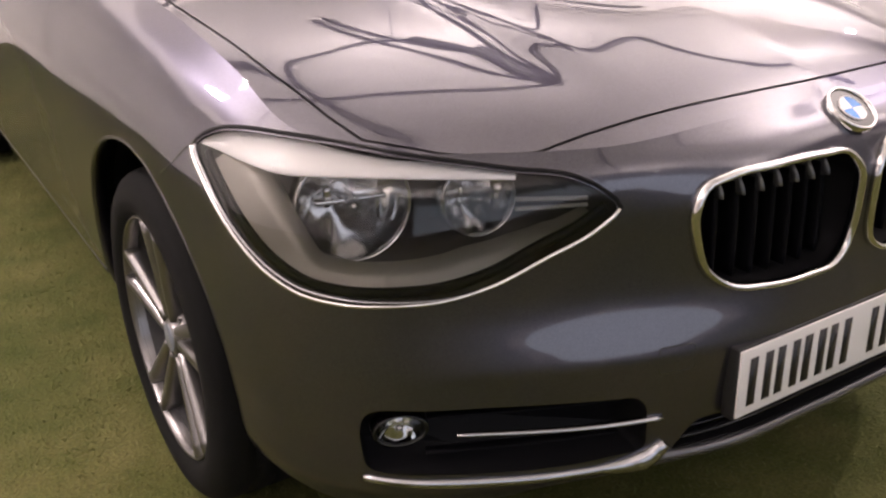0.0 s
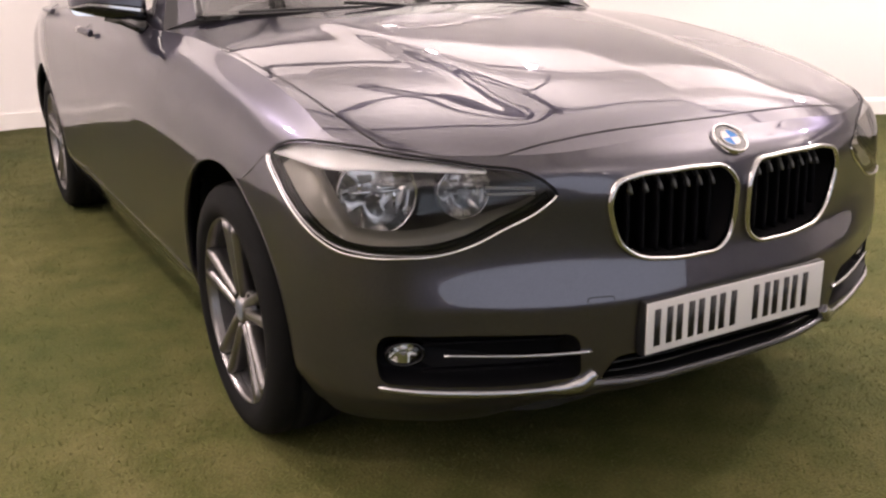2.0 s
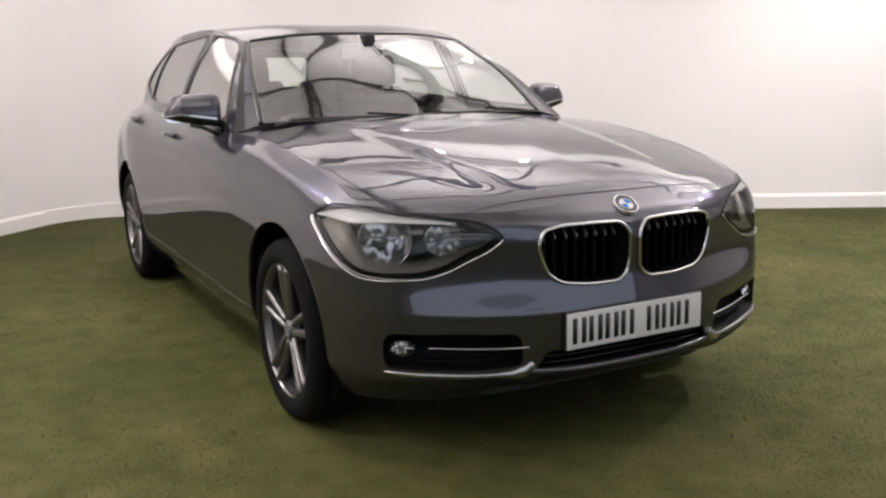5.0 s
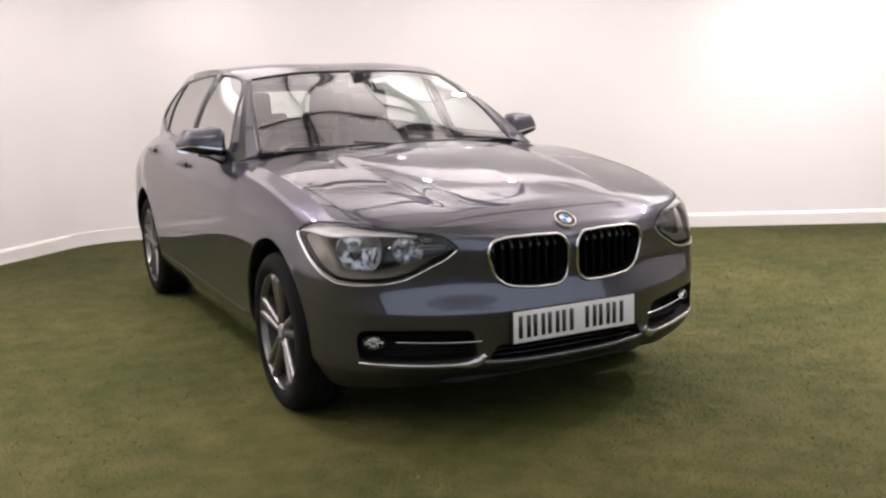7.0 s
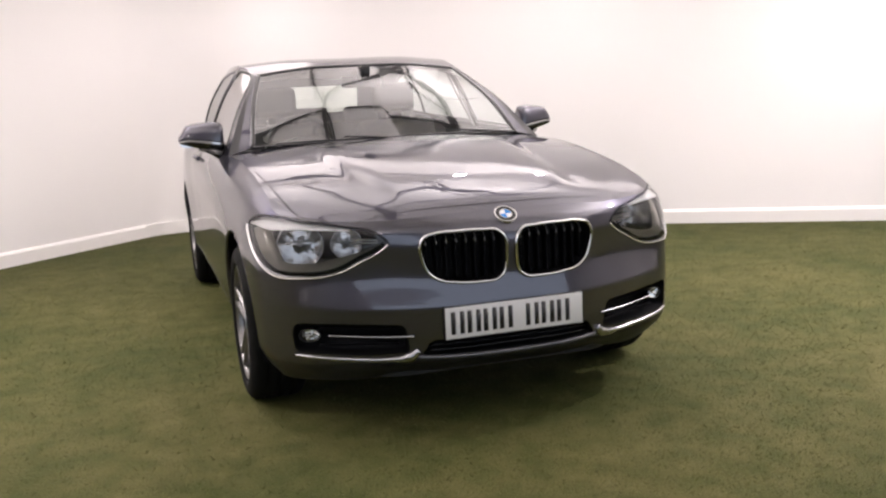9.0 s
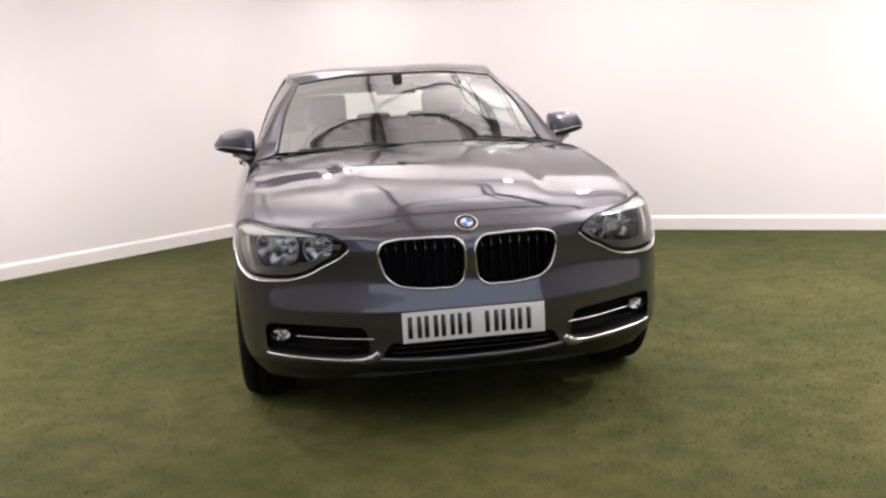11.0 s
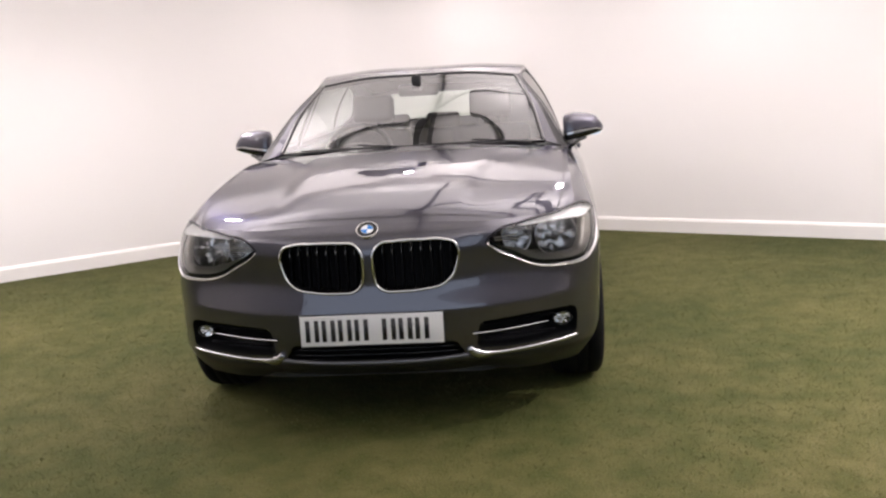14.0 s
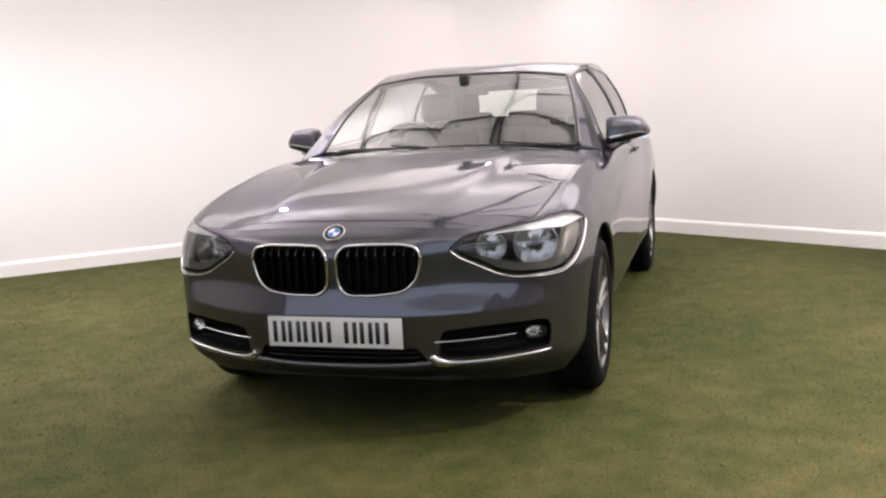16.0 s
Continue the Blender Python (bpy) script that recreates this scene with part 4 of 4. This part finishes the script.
pts, nor = drape(MOUTH, X, Z)
bm = bmesh.new()
r0 = [bm.verts.new(p) for p in pts]
r1 = [bm.verts.new(p + Vector((0, 0.09, 0.0))) for p in pts]
for i in range(len(pts)):
    bm.faces.new((r0[i], r0[(i + 1) % len(pts)], r1[(i + 1) % len(pts)], r1[i])).smooth = True
bm.faces.new(r1)
mouth = part("lower_grille", bm, DARK, car, "black lower grille under the number plate")
for v in (0.318, 0.338):
    pp, nn = drape([(-0.31 + 0.62 * i / 24, v) for i in range(25)], X, Z)
    part("grille_bar", sweep([p + Vector((0, 0.02, 0)) for p in pp], nn, oval(0.006, 0.02, 8)), GLOSS_BLACK, mouth)
pp, nn = drape([(-0.35 + 0.70 * i / 40, 0.2865 + 0.012 * ((i - 20) / 20) ** 2) for i in range(41)], X, Z)
part("lip", sweep(pp, nn, [(-0.008, -0.006), (0.008, -0.006), (0.008, 0.003), (0.003, 0.010), (-0.006, 0.006)]), LIP, mouth, "thin grey lower lip")

# seams between bumper and wings
pp, nn = drape([(0.545, 0.748), (0.572, 0.726), (0.60, 0.705), (0.632, 0.688)], Y, Z)
both("bumper_seam", lambda: sweep(pp, nn, [(-0.0018, -0.003), (0.0018, -0.003), (0.0018, 0.0007), (-0.0018, 0.0007)]), BLACK, (car, car), "dark joint between bumper and wing")

# ---- wheels ----


def wheel(at, sx):
    m = Matrix.Translation(at) @ Matrix.Diagonal((sx, 1, 1, 1))
    w = new("wheel")
    w.parent = car
    w["label"] = "silver five-twin-spoke alloy wheel"

    def put(name, bm, mat, parent=w, label=""):
        bmesh.ops.transform(bm, matrix=m, verts=bm.verts)
        if sx < 0:
            bmesh.ops.reverse_faces(bm, faces=bm.faces)
        return part(name, bm, mat, parent, label)

    side = [(0.224, 0.088), (0.233, 0.098), (0.245, 0.110), (0.268, 0.1125), (0.290, 0.107), (0.304, 0.097), (0.312, 0.085)]
    tread = [(0.3155, 0.070), (0.3165, 0.052), (0.308, 0.050), (0.308, 0.042), (0.317, 0.040), (0.317, 0.006), (0.308, 0.004), (0.308, -0.004), (0.317, -0.006), (0.317, -0.040), (0.308, -0.042), (0.308, -0.050), (0.3165, -0.052), (0.3155, -0.07)]
    put("tyre", revolve(side + tread + [(r, -x) for r, x in side[::-1]], 72), RUBBER, label="black rubber tyre")
    rim = put("rim", revolve([(0.226, 0.086), (0.233, 0.0985), (0.2305, 0.102), (0.2275, 0.100), (0.2245, 0.090), (0.222, 0.075)], 72), ALLOY)
    put("rim_barrel", revolve([(0.2225, 0.076), (0.208, 0.05), (0.200, 0.0), (0.206, -0.08), (0.222, -0.09)], 60), BARREL, rim)
    put("brake_disc", revolve([(0.04, -0.005), (0.14, -0.005), (0.142, 0.0), (0.142, -0.03), (0.04, -0.03)], 48), STEEL)
    put("wheel_back", revolve([(0.001, -0.05), (0.203, -0.05), (0.203, -0.045)], 40), DARK)
    put("brake_caliper", block((-0.03, 0.06, -0.07), (0.035, 0.165, 0.07), 0.012), DARK)
    for k in range(5):
        a = 2 * math.pi * k / 5 + 0.31
        for s in (-1, 1):
            line, nor, sc = [], [], []
            for j in range(9):
                t = j / 8
                r = 0.038 + (0.224 - 0.038) * t
                off = s * (0.0125 + 0.0215 * t)
                ca, sa = math.cos(a), math.sin(a)
                x = 0.082 + 0.012 * t
                line.append(Vector((x, r * ca - off * sa, r * sa + off * ca)))
                nor.append(Vector((1, 0, 0)))
                sc.append(0.95 + 0.45 * t)
            put("spoke", sweep(line, nor, [(-0.0105, -0.046), (0.0105, -0.046), (0.0098, -0.006), (0.0078, 0.0040), (0.0, 0.0055), (-0.0078, 0.0040), (-0.0098, -0.006)], scale=sc), ALLOY, rim)
        web = [Vector((0.062, r * math.cos(a), r * math.sin(a))) for r in (0.03, 0.05, 0.065)]
        put("spoke_web", sweep(web, [Vector((1, 0, 0))] * 3, [(-0.012, -0.02), (0.012, -0.02), (0.010, 0.0), (-0.010, 0.0)]), BARREL, rim)
    hub = put("hub", revolve([(0.0005, 0.088), (0.03, 0.0875), (0.034, 0.084), (0.036, 0.078), (0.052, 0.076), (0.058, 0.066), (0.058, 0.03)], 40), ALLOY, rim)
    put("hub_cap", revolve([(0.0005, 0.0905), (0.026, 0.0900), (0.028, 0.0885), (0.028, 0.086)], 32), HUBCAP, rim, "grey hub cap")
    for k in range(5):
        a = 2 * math.pi * (k + 0.5) / 5 + 0.31
        b = revolve([(0.0005, 0.076), (0.008, 0.0755), (0.0095, 0.07), (0.0095, 0.06)], 10)
        bmesh.ops.translate(b, verts=b.verts, vec=(0, 0.047 * math.cos(a), 0.047 * math.sin(a)))
        put("wheel_bolt", b, STEEL, rim)
    return w


for y in HUBS:
    for sx in (1, -1):
        wheel((sx * 0.757, y, WHEEL_R), sx)
        # liner and lip of the arch
        bm = bmesh.new()
        ring = [(y + 0.374 * math.cos(a), 0.332 + 0.374 * math.sin(a)) for a in np.linspace(-0.25, math.pi + 0.25, 40)]
        g = np.array([[(sx * x, u, v) for u, v in ring] for x in (0.42, 0.83)])
        part("arch_liner", grid_bm(g, bm), DARK, car)
        part("arch_back", flat([(u, v) for u, v in ring], Y, Z, (sx * 0.425, 0, 0)), DARK, car)
        line = [(y + 0.362 * math.cos(a), 0.334 + 0.362 * math.sin(a)) for a in np.linspace(-0.30, math.pi + 0.30, 56)]
        pts, nor = drape(line, Y, Z)
        if sx < 0:
            pts, nor = [Vector((-p.x, p.y, p.z)) for p in pts], [Vector((-n.x, n.y, n.z)) for n in nor]
        part("arch_lip", sweep(pts, nor, [(-0.004, -0.03), (0.004, -0.03), (0.004, -0.003), (0.002, 0.0006), (-0.002, 0.0006), (-0.004, -0.002)]), PAINT, car)

# sills and underside
pp, nn = drape([(1.19 + 1.92 * i / 20, 0.312 + 0.012 * i / 20) for i in range(21)], Y, Z)
both("sill_edge", lambda: sweep([p - n * 0.004 for p, n in zip(pp, nn)], nn, oval(0.012, 0.012, 8)), PAINT, (car, car))
UNDER = rounded([(-0.40, 0.16), (0.40, 0.16), (0.66, 0.34), (0.70, 0.9), (0.74, 1.3), (0.74, 3.1), (0.6, 4.1), (-0.6, 4.1), (-0.74, 3.1), (-0.74, 1.3), (-0.70, 0.9), (-0.66, 0.34)], 0.05, 3)


def underside():
    bm = flat(UNDER, X, Y, (0, 0, 0.20))
    ext = bmesh.ops.extrude_face_region(bm, geom=list(bm.faces))["geom"]
    bmesh.ops.translate(bm, verts=[v for v in ext if isinstance(v, bmesh.types.BMVert)], vec=(0, 0, 0.04))
    bmesh.ops.recalc_face_normals(bm, faces=bm.faces)
    return bm


part("underside", underside(), BLACK, car, "black underside")

# ---- door mirrors ----


def housing(z0, z1):
    """A mirror shell between two levels, boxy with round edges, deepest in the middle and drawn out to a tip."""
    bm = bmesh.new()
    nu, nv = 40, 14
    g = []
    for i in range(nu + 1):
        a = 2 * math.pi * i / nu
        ca, sa = math.cos(a), math.sin(a)
        row = []
        for j in range(nv + 1):
            w = z0 + (z1 - z0) * j / nv
            k = max(0.01, 1 - abs(2 * w - 1) ** 6) ** 0.3
            x = 0.886 + 0.106 * math.copysign(abs(ca) ** 0.42, ca) * (k if ca > 0 else k ** 0.5)
            y = 1.795 + (0.078 if sa < 0 else 0.045) * math.copysign(abs(sa) ** 0.5, sa) * k * (1 - 0.25 * w * w) + 0.34 * (x - 0.885)
            top = 1.106 - 0.10 * max(0.0, x - 0.85) - 1.1 * max(0.0, x - 0.945)
            low = 0.952 + 0.24 * max(0.0, x - 0.79)
            row.append((x, y, low + (top - low) * w))
        g.append(row)
    grid_bm(np.array(g), bm)
    bmesh.ops.remove_doubles(bm, verts=bm.verts, dist=1e-5)
    bmesh.ops.holes_fill(bm, edges=[e for e in bm.edges if e.is_boundary])
    bmesh.ops.recalc_face_normals(bm, faces=bm.faces)
    return bm


mirrors = both("door_mirror", lambda: housing(0.335, 1.0), PAINT, (car, car), "door mirror with a grey cap and black base")
both("mirror_line", lambda: housing(0.265, 0.33), CHROME, mirrors, "thin silver line under the cap")
both("mirror_base", lambda: housing(0.0, 0.26), GLOSS_BLACK, mirrors, "gloss black lower shell")
both("mirror_foot", lambda: sweep([Vector((0.775, 1.69, 0.945)), Vector((0.80, 1.71, 0.959)), Vector((0.83, 1.745, 0.973)), Vector((0.87, 1.79, 0.983))], [Vector((0, 0, 1))] * 4, [(-0.05, -0.016), (0.05, -0.016), (0.042, 0.012), (-0.042, 0.012)], scale=[1.15, 1, 0.9, 0.85]), GLOSS_BLACK, mirrors, "black foot")
both("mirror_glass", lambda: flat(rounded([(0.80, 0.978), (0.985, 0.984), (0.985, 1.058), (0.80, 1.078)], 0.03), X, Z, (0, 1.845, 0)), MIRROR, mirrors)

# ---- inside of the car ----


def cushion(lo, hi, r, m=None):
    return block(lo, hi, r, None, m, 4)


dash = part("dashboard", sweep([Vector((x, 1.72 + 0.05 * (x / 0.7) ** 2, 0.90)) for x in np.linspace(-0.70, 0.70, 15)], [Vector((0, 0, 1))] * 15,
                               [(0.34, 0.02), (0.05, 0.06), (-0.10, 0.045), (-0.16, -0.02), (-0.12, -0.28), (0.3, -0.28)]), INTERIOR, car, "dark grey dashboard")
part("instrument_hood", sweep([Vector((-0.34 + 0.16 * c, 1.80, 0.935 + 0.06 * s)) for c, s in ((math.cos(a), math.sin(a)) for a in np.linspace(math.pi, 0, 12))], [Vector((0, 1, 0))] * 12, [(-0.01, -0.06), (0.01, -0.06), (0.01, 0.08), (-0.01, 0.08)]), INTERIOR, dash)
wheel_pose = pose(-0.35, 1.98, 0.93, -24, 0, 0)
ring_pts = [(0.185 * math.cos(a), 0, 0.185 * math.sin(a)) for a in (2 * math.pi * i / 36 for i in range(36))]
bm = sweep([Vector(p) for p in ring_pts], [Vector((0, 1, 0))] * 36, oval(0.03, 0.03, 10), True)
bmesh.ops.transform(bm, matrix=wheel_pose, verts=bm.verts)
steering = part("steering_wheel", bm, BLACK, car, "black steering wheel")
bm = block((-0.09, -0.03, -0.07), (0.09, 0.02, 0.06), 0.025)
for a, b in (((-0.18, -0.012, -0.01), (-0.06, 0.006, 0.035)), ((0.06, -0.012, -0.01), (0.18, 0.006, 0.035)), ((-0.025, -0.012, -0.18), (0.025, 0.006, -0.05))):
    block(a, b, 0.006, bm)
bmesh.ops.transform(bm, matrix=wheel_pose, verts=bm.verts)
part("steering_boss", bm, INTERIOR, steering)
for sx in (-1, 1):
    seat = part("front_seat", cushion((sx * 0.37 - 0.25, 2.02, 0.36), (sx * 0.37 + 0.25, 2.55, 0.52), 0.06), CLOTH, car, "dark cloth front seat")
    part("seat_back", cushion((-0.24, -0.08, -0.02), (0.24, 0.07, 0.60), 0.06, pose(sx * 0.37, 2.56, 0.46, -17, 0, 0)), CLOTH, seat)
    part("head_restraint", cushion((-0.13, -0.05, 0.0), (0.13, 0.05, 0.17), 0.04, pose(sx * 0.37, 2.74, 1.09, -10, 0, 0)), CLOTH, seat)
    for dx in (-0.05, 0.05):
        part("restraint_post", tube([(sx * 0.37 + dx, 2.72, 1.03), (sx * 0.37 + dx, 2.745, 1.11)], 0.006), CHROME, seat)
bench = part("rear_seat", cushion((-0.62, 2.95, 0.42), (0.62, 3.42, 0.58), 0.06), CLOTH, car, "dark cloth rear seat")
part("seat_back", cushion((-0.62, -0.07, 0.0), (0.62, 0.07, 0.50), 0.05, pose(0, 3.45, 0.52, -14, 0, 0)), CLOTH, bench)
for x in (-0.36, 0.0, 0.36):
    part("head_restraint", cushion((-0.12, -0.045, 0.0), (0.12, 0.045, 0.12), 0.035, pose(x, 3.57, 1.0, -10, 0, 0)), CLOTH, bench)
part("interior_mirror", cushion((-0.11, 2.03, 1.24), (0.11, 2.055, 1.305), 0.012), BLACK, car, "black interior mirror")
part("mirror_stem", block((-0.025, 1.93, 1.27), (0.025, 2.03, 1.35), 0.01), BLACK, car)
part("headlining", grid_bm(mirrored(ROOF - np.array((0, 0, 0.03)))), LINING, car, "pale grey headlining")
part("cabin_floor", block((-0.72, 1.25, 0.235), (0.72, 4.0, 0.34), 0.01), INTERIOR, car)
part("cabin_front", block((-0.70, 1.30, 0.30), (0.70, 1.34, 0.94), 0.01), INTERIOR, car)
both("door_card", lambda: block((0.72, 1.5, 0.32), (0.775, 3.5, 0.955), 0.02), INTERIOR, (car, car), "dark door trim")

# ---- the room ----
CORNERS = [(-0.806, 6.231), (-7.4, 0.007), (-6.0, -7.0), (6.6, -7.0), (7.2, 1.476)]


def wall_piece(name, a, b, openings=()):
    """A wall with thickness on the line from a to b, with openings (from, to, sill, head) cut right through it."""
    a, b = Vector(a), Vector(b)
    d = b - a
    length = d.length
    bm = bmesh.new()
    xs = sorted({0.0, length, *[v for o in openings for v in o[:2]]})
    zs = sorted({0.0, ROOM_H, *[v for o in openings for v in o[2:]]})
    for x0, x1 in zip(xs, xs[1:]):
        for z0, z1 in zip(zs, zs[1:]):
            if any(o[0] <= x0 and x1 <= o[1] and o[2] <= z0 and z1 <= o[3] for o in openings):
                continue
            block((x0, 0, z0), (x1, 0.12, z1), 0, bm)
    bmesh.ops.remove_doubles(bm, verts=bm.verts, dist=1e-5)
    for f in bm.faces:
        f.smooth = False
    ob = tagged(part(name, bm, WALL), "smooth white painted wall", "wall", kind="structure")
    m = Matrix.Translation((a.x, a.y, 0)) @ pose(0, 0, 0, 0, 0, math.degrees(math.atan2(d.y, d.x)))
    ob.matrix_world = m
    return ob, m, length


def skirting(m, length):
    ln = [Vector((0.0, 0, 0)), Vector((length, 0, 0))]
    bm = sweep(ln, [Vector((0, -1, 0))] * 2, [(0, 0), (0, 0.016), (-0.095, 0.016), (-0.11, 0.010), (-0.118, 0.0)])
    for v in bm.verts:
        v.co.z = abs(v.co.z)
    bmesh.ops.recalc_face_normals(bm, faces=bm.faces)
    for f in bm.faces:
        f.smooth = False
    ob = tagged(part("baseboard", bm, SKIRT), "white gloss skirting board along the wall", "skirting", kind="structure")
    ob.matrix_world = m


# the two seen walls meet in a wide rounded corner
C = Vector(CORNERS[0])
to_west, to_east = (Vector(CORNERS[1]) - C).normalized(), (Vector(CORNERS[4]) - C).normalized()
RADIUS = 0.6
half = to_west.angle(to_east) / 2
reach = RADIUS / math.tan(half)
T_WEST, T_EAST = C + to_west * reach, C + to_east * reach
MID = C + (to_west + to_east).normalized() * (RADIUS / math.sin(half))
a0, a1 = (math.atan2(p.y - MID.y, p.x - MID.x) for p in (T_WEST, T_EAST))
ARC = [(MID.x + RADIUS * math.cos(a0 + (a1 - a0) * k / 24), MID.y + RADIUS * math.sin(a0 + (a1 - a0) * k / 24)) for k in range(25)]


def curved(name, mat, z0, z1, thick, label, category):
    """An upright curved piece along the rounded corner, its inner face thick metres inside the arc."""
    out = [(MID.x + (x - MID.x) * 1.08, MID.y + (y - MID.y) * 1.08) for x, y in ARC]
    inn = [(MID.x + (x - MID.x) * (1 - thick / RADIUS), MID.y + (y - MID.y) * (1 - thick / RADIUS)) for x, y in ARC]
    g = np.array([[(*p, z0), (*p, z1), (*q, z1), (*q, z0), (*p, z0)] for p, q in zip(inn, out)])
    bm = grid_bm(g)
    for f in bm.faces:
        f.smooth = abs(f.calc_center_median().z - (z0 + z1) / 2) < 1e-3
    bmesh.ops.remove_doubles(bm, verts=bm.verts, dist=1e-5)
    bmesh.ops.recalc_face_normals(bm, faces=bm.faces)
    for e in bm.edges:
        if len(e.link_faces) == 2 and e.calc_face_angle(0) > 0.8:
            e.smooth = False
    return tagged(part(name, bm, mat), label, category, kind="structure")


curved("wall_corner", WALL, 0, ROOM_H, 0.0, "smooth white rounded corner of the wall", "wall")
curved("baseboard", SKIRT, 0, 0.113, 0.016, "white gloss skirting board round the corner", "skirting")
for name, a, b in (("wall_west", T_WEST, CORNERS[1]), ("wall_south_west", CORNERS[1], CORNERS[2]), ("wall_south", CORNERS[2], CORNERS[3]), ("wall_east", CORNERS[3], CORNERS[4]), ("wall_north", CORNERS[4], T_EAST)):
    openings = ((1.0, 11.8, 0.25, 3.25),) if name == "wall_south" else ()
    ob, m, length = wall_piece(name, b, a, openings)
    if name in ("wall_west", "wall_north"):
        skirting(m, length)
    else:
        ob.data.materials[0] = DARK_WALL
        ob["label"] = "plain pale grey wall"

tagged(part("floor", block((-9, -9, -0.2), (9, 8, 0.0), 0), GRASS), "green artificial grass carpet", "floor", kind="structure")
tagged(part("ceiling", block((-9, -9, ROOM_H), (9, 8, ROOM_H + 0.1), 0), CEILING), "white ceiling", "ceiling", kind="structure")


def ceiling_lamp(x, y):
    """A round ceiling rose with a thin stem; the lit bulb hangs under it."""
    drop = ROOM_H - LAMP_Z - 0.055
    bm = revolve([(0.0005, drop), (0.024, drop), (0.026, drop - 0.05), (0.006, drop - 0.07), (0.006, 0.03), (0.05, 0.02), (0.06, 0.0), (0.0005, 0.0)], 24)
    ob = part("ceiling_lamp", bm, LAMP_BODY)
    tagged(ob, "round lamp on a white pendant under the ceiling, some added as fill", "lamp", "ceiling lamps")
    ob.matrix_world = Matrix.Translation((x, y, ROOM_H)) @ pose(0, 0, 0, 0, 90, 0)
    return ob


# the added fill lamps get a pendant too, though none is known there
for x, y, _ in LAMPS:
    ceiling_lamp(x, y)


def cable(points, width=0.03):
    line = [Vector((x, y, ROOM_H - 0.02)) for x, y in spline(points, 40)]
    bm = sweep(line, [Vector((0, 0, -1))] * 40, oval(width, 0.03, 8))
    tagged(part("ceiling_cable", bm, RAIL), "black cable fixed along the white ceiling", "cable", "ceiling cables")


cable([(0.0, 5.2), (0.0, 3.4), (-0.02, 2.0), (0.02, -1.0), (0.0, -6.5)], 0.035)
cable([(-3.6, 2.6), (-2.0, 2.45), (-1.0, 2.2), (-0.2, 2.3), (0.55, 2.36), (0.92, 2.18), (1.45, 2.2)], 0.03)
cable([(-0.12, 1.4), (-0.12, 2.0), (-0.04, 2.4), (0.25, 3.1), (0.62, 3.36), (1.0, 3.5), (1.25, 3.35)], 0.05)
cable([(1.03, 4.3), (1.04, 3.3), (1.10, 2.75), (1.30, 2.45), (1.70, 2.25), (2.70, 2.5), (2.95, 1.9), (3.0, 1.0), (3.6, 0.4)], 0.03)
cable([(1.10, 4.3), (1.15, 3.4), (1.28, 2.95), (1.55, 2.8), (2.0, 3.1), (2.65, 3.9)], 0.03)
cable([(-4.0, -1.0), (0.0, -0.6), (4.5, -1.0)], 0.03)
line = [Vector((1.22 + 0.26 * math.sin(k / 11 * 1.4), 3.4 - 1.25 * k / 11, ROOM_H - 0.03)) for k in range(12)]
tray = sweep(line, [Vector((0, 0, -1))] * 12, [(-0.055, -0.026), (0.055, -0.026), (0.055, 0.02), (0.045, 0.026), (-0.045, 0.026), (-0.055, 0.02)])
tagged(part("cable_tray", tray, RAIL), "black cable tray on the ceiling", "cable tray")
# a cable along the top of the far wall, and a dark box in the corner
d = Vector(CORNERS[4]) - T_EAST
line = [T_EAST.to_3d() + d.to_3d() * (0.02 + 0.5 * k / 9) + Vector((-0.03, -0.04, ROOM_H - 0.12)) for k in range(10)]
tagged(part("wall_cable", sweep(line, [Vector((-0.4, -1, 0)).normalized()] * 10, oval(0.05, 0.03, 8)), RAIL), "black cable along the top of the white wall", "cable")
unit = tagged(part("wall_box", block((-0.28, -0.12, -0.11), (0.28, 0.12, 0.11), 0.02), RAIL), "dark box high in the corner of the wall", "box")
unit.matrix_world = pose(-0.80, 5.93, 2.86, 0, 0, 6)


# turf blades, thickest where the camera passes
rng = np.random.default_rng(5)
COUNT = 480000
bx, by = rng.uniform(-5.2, 5.2, COUNT), rng.uniform(-3.6, 6.0, COUNT)
keep = (by < 7.0 + 0.944 * bx - 0.03) & (by < 5.75 - 0.594 * bx - 0.03)
bx, by = bx[keep], by[keep]
n = len(bx)
ang, lean, tall, wide = rng.uniform(0, 2 * np.pi, n), rng.uniform(0.006, 0.022, n), rng.uniform(0.004, 0.010, n), rng.uniform(0.0012, 0.0022, n)
la = rng.uniform(0, 2 * np.pi, n)
co = np.empty((n, 3, 3))
co[:, 0] = np.stack([bx + np.cos(ang) * wide, by + np.sin(ang) * wide, np.full(n, -0.001)], 1)
co[:, 1] = np.stack([bx - np.cos(ang) * wide, by - np.sin(ang) * wide, np.full(n, -0.001)], 1)
co[:, 2] = np.stack([bx + np.cos(la) * lean, by + np.sin(la) * lean, tall], 1)
me = bpy.data.meshes.new("turf_blades")
me.vertices.add(3 * n)
me.vertices.foreach_set("co", co.ravel())
me.loops.add(3 * n)
me.loops.foreach_set("vertex_index", np.arange(3 * n, dtype=np.int32))
me.polygons.add(n)
me.polygons.foreach_set("loop_start", np.arange(0, 3 * n, 3, dtype=np.int32))
me.update()
me.materials.append(BLADE)
tagged(new("turf_blades", me), "short green blades of artificial turf", "grass", kind="stuff")
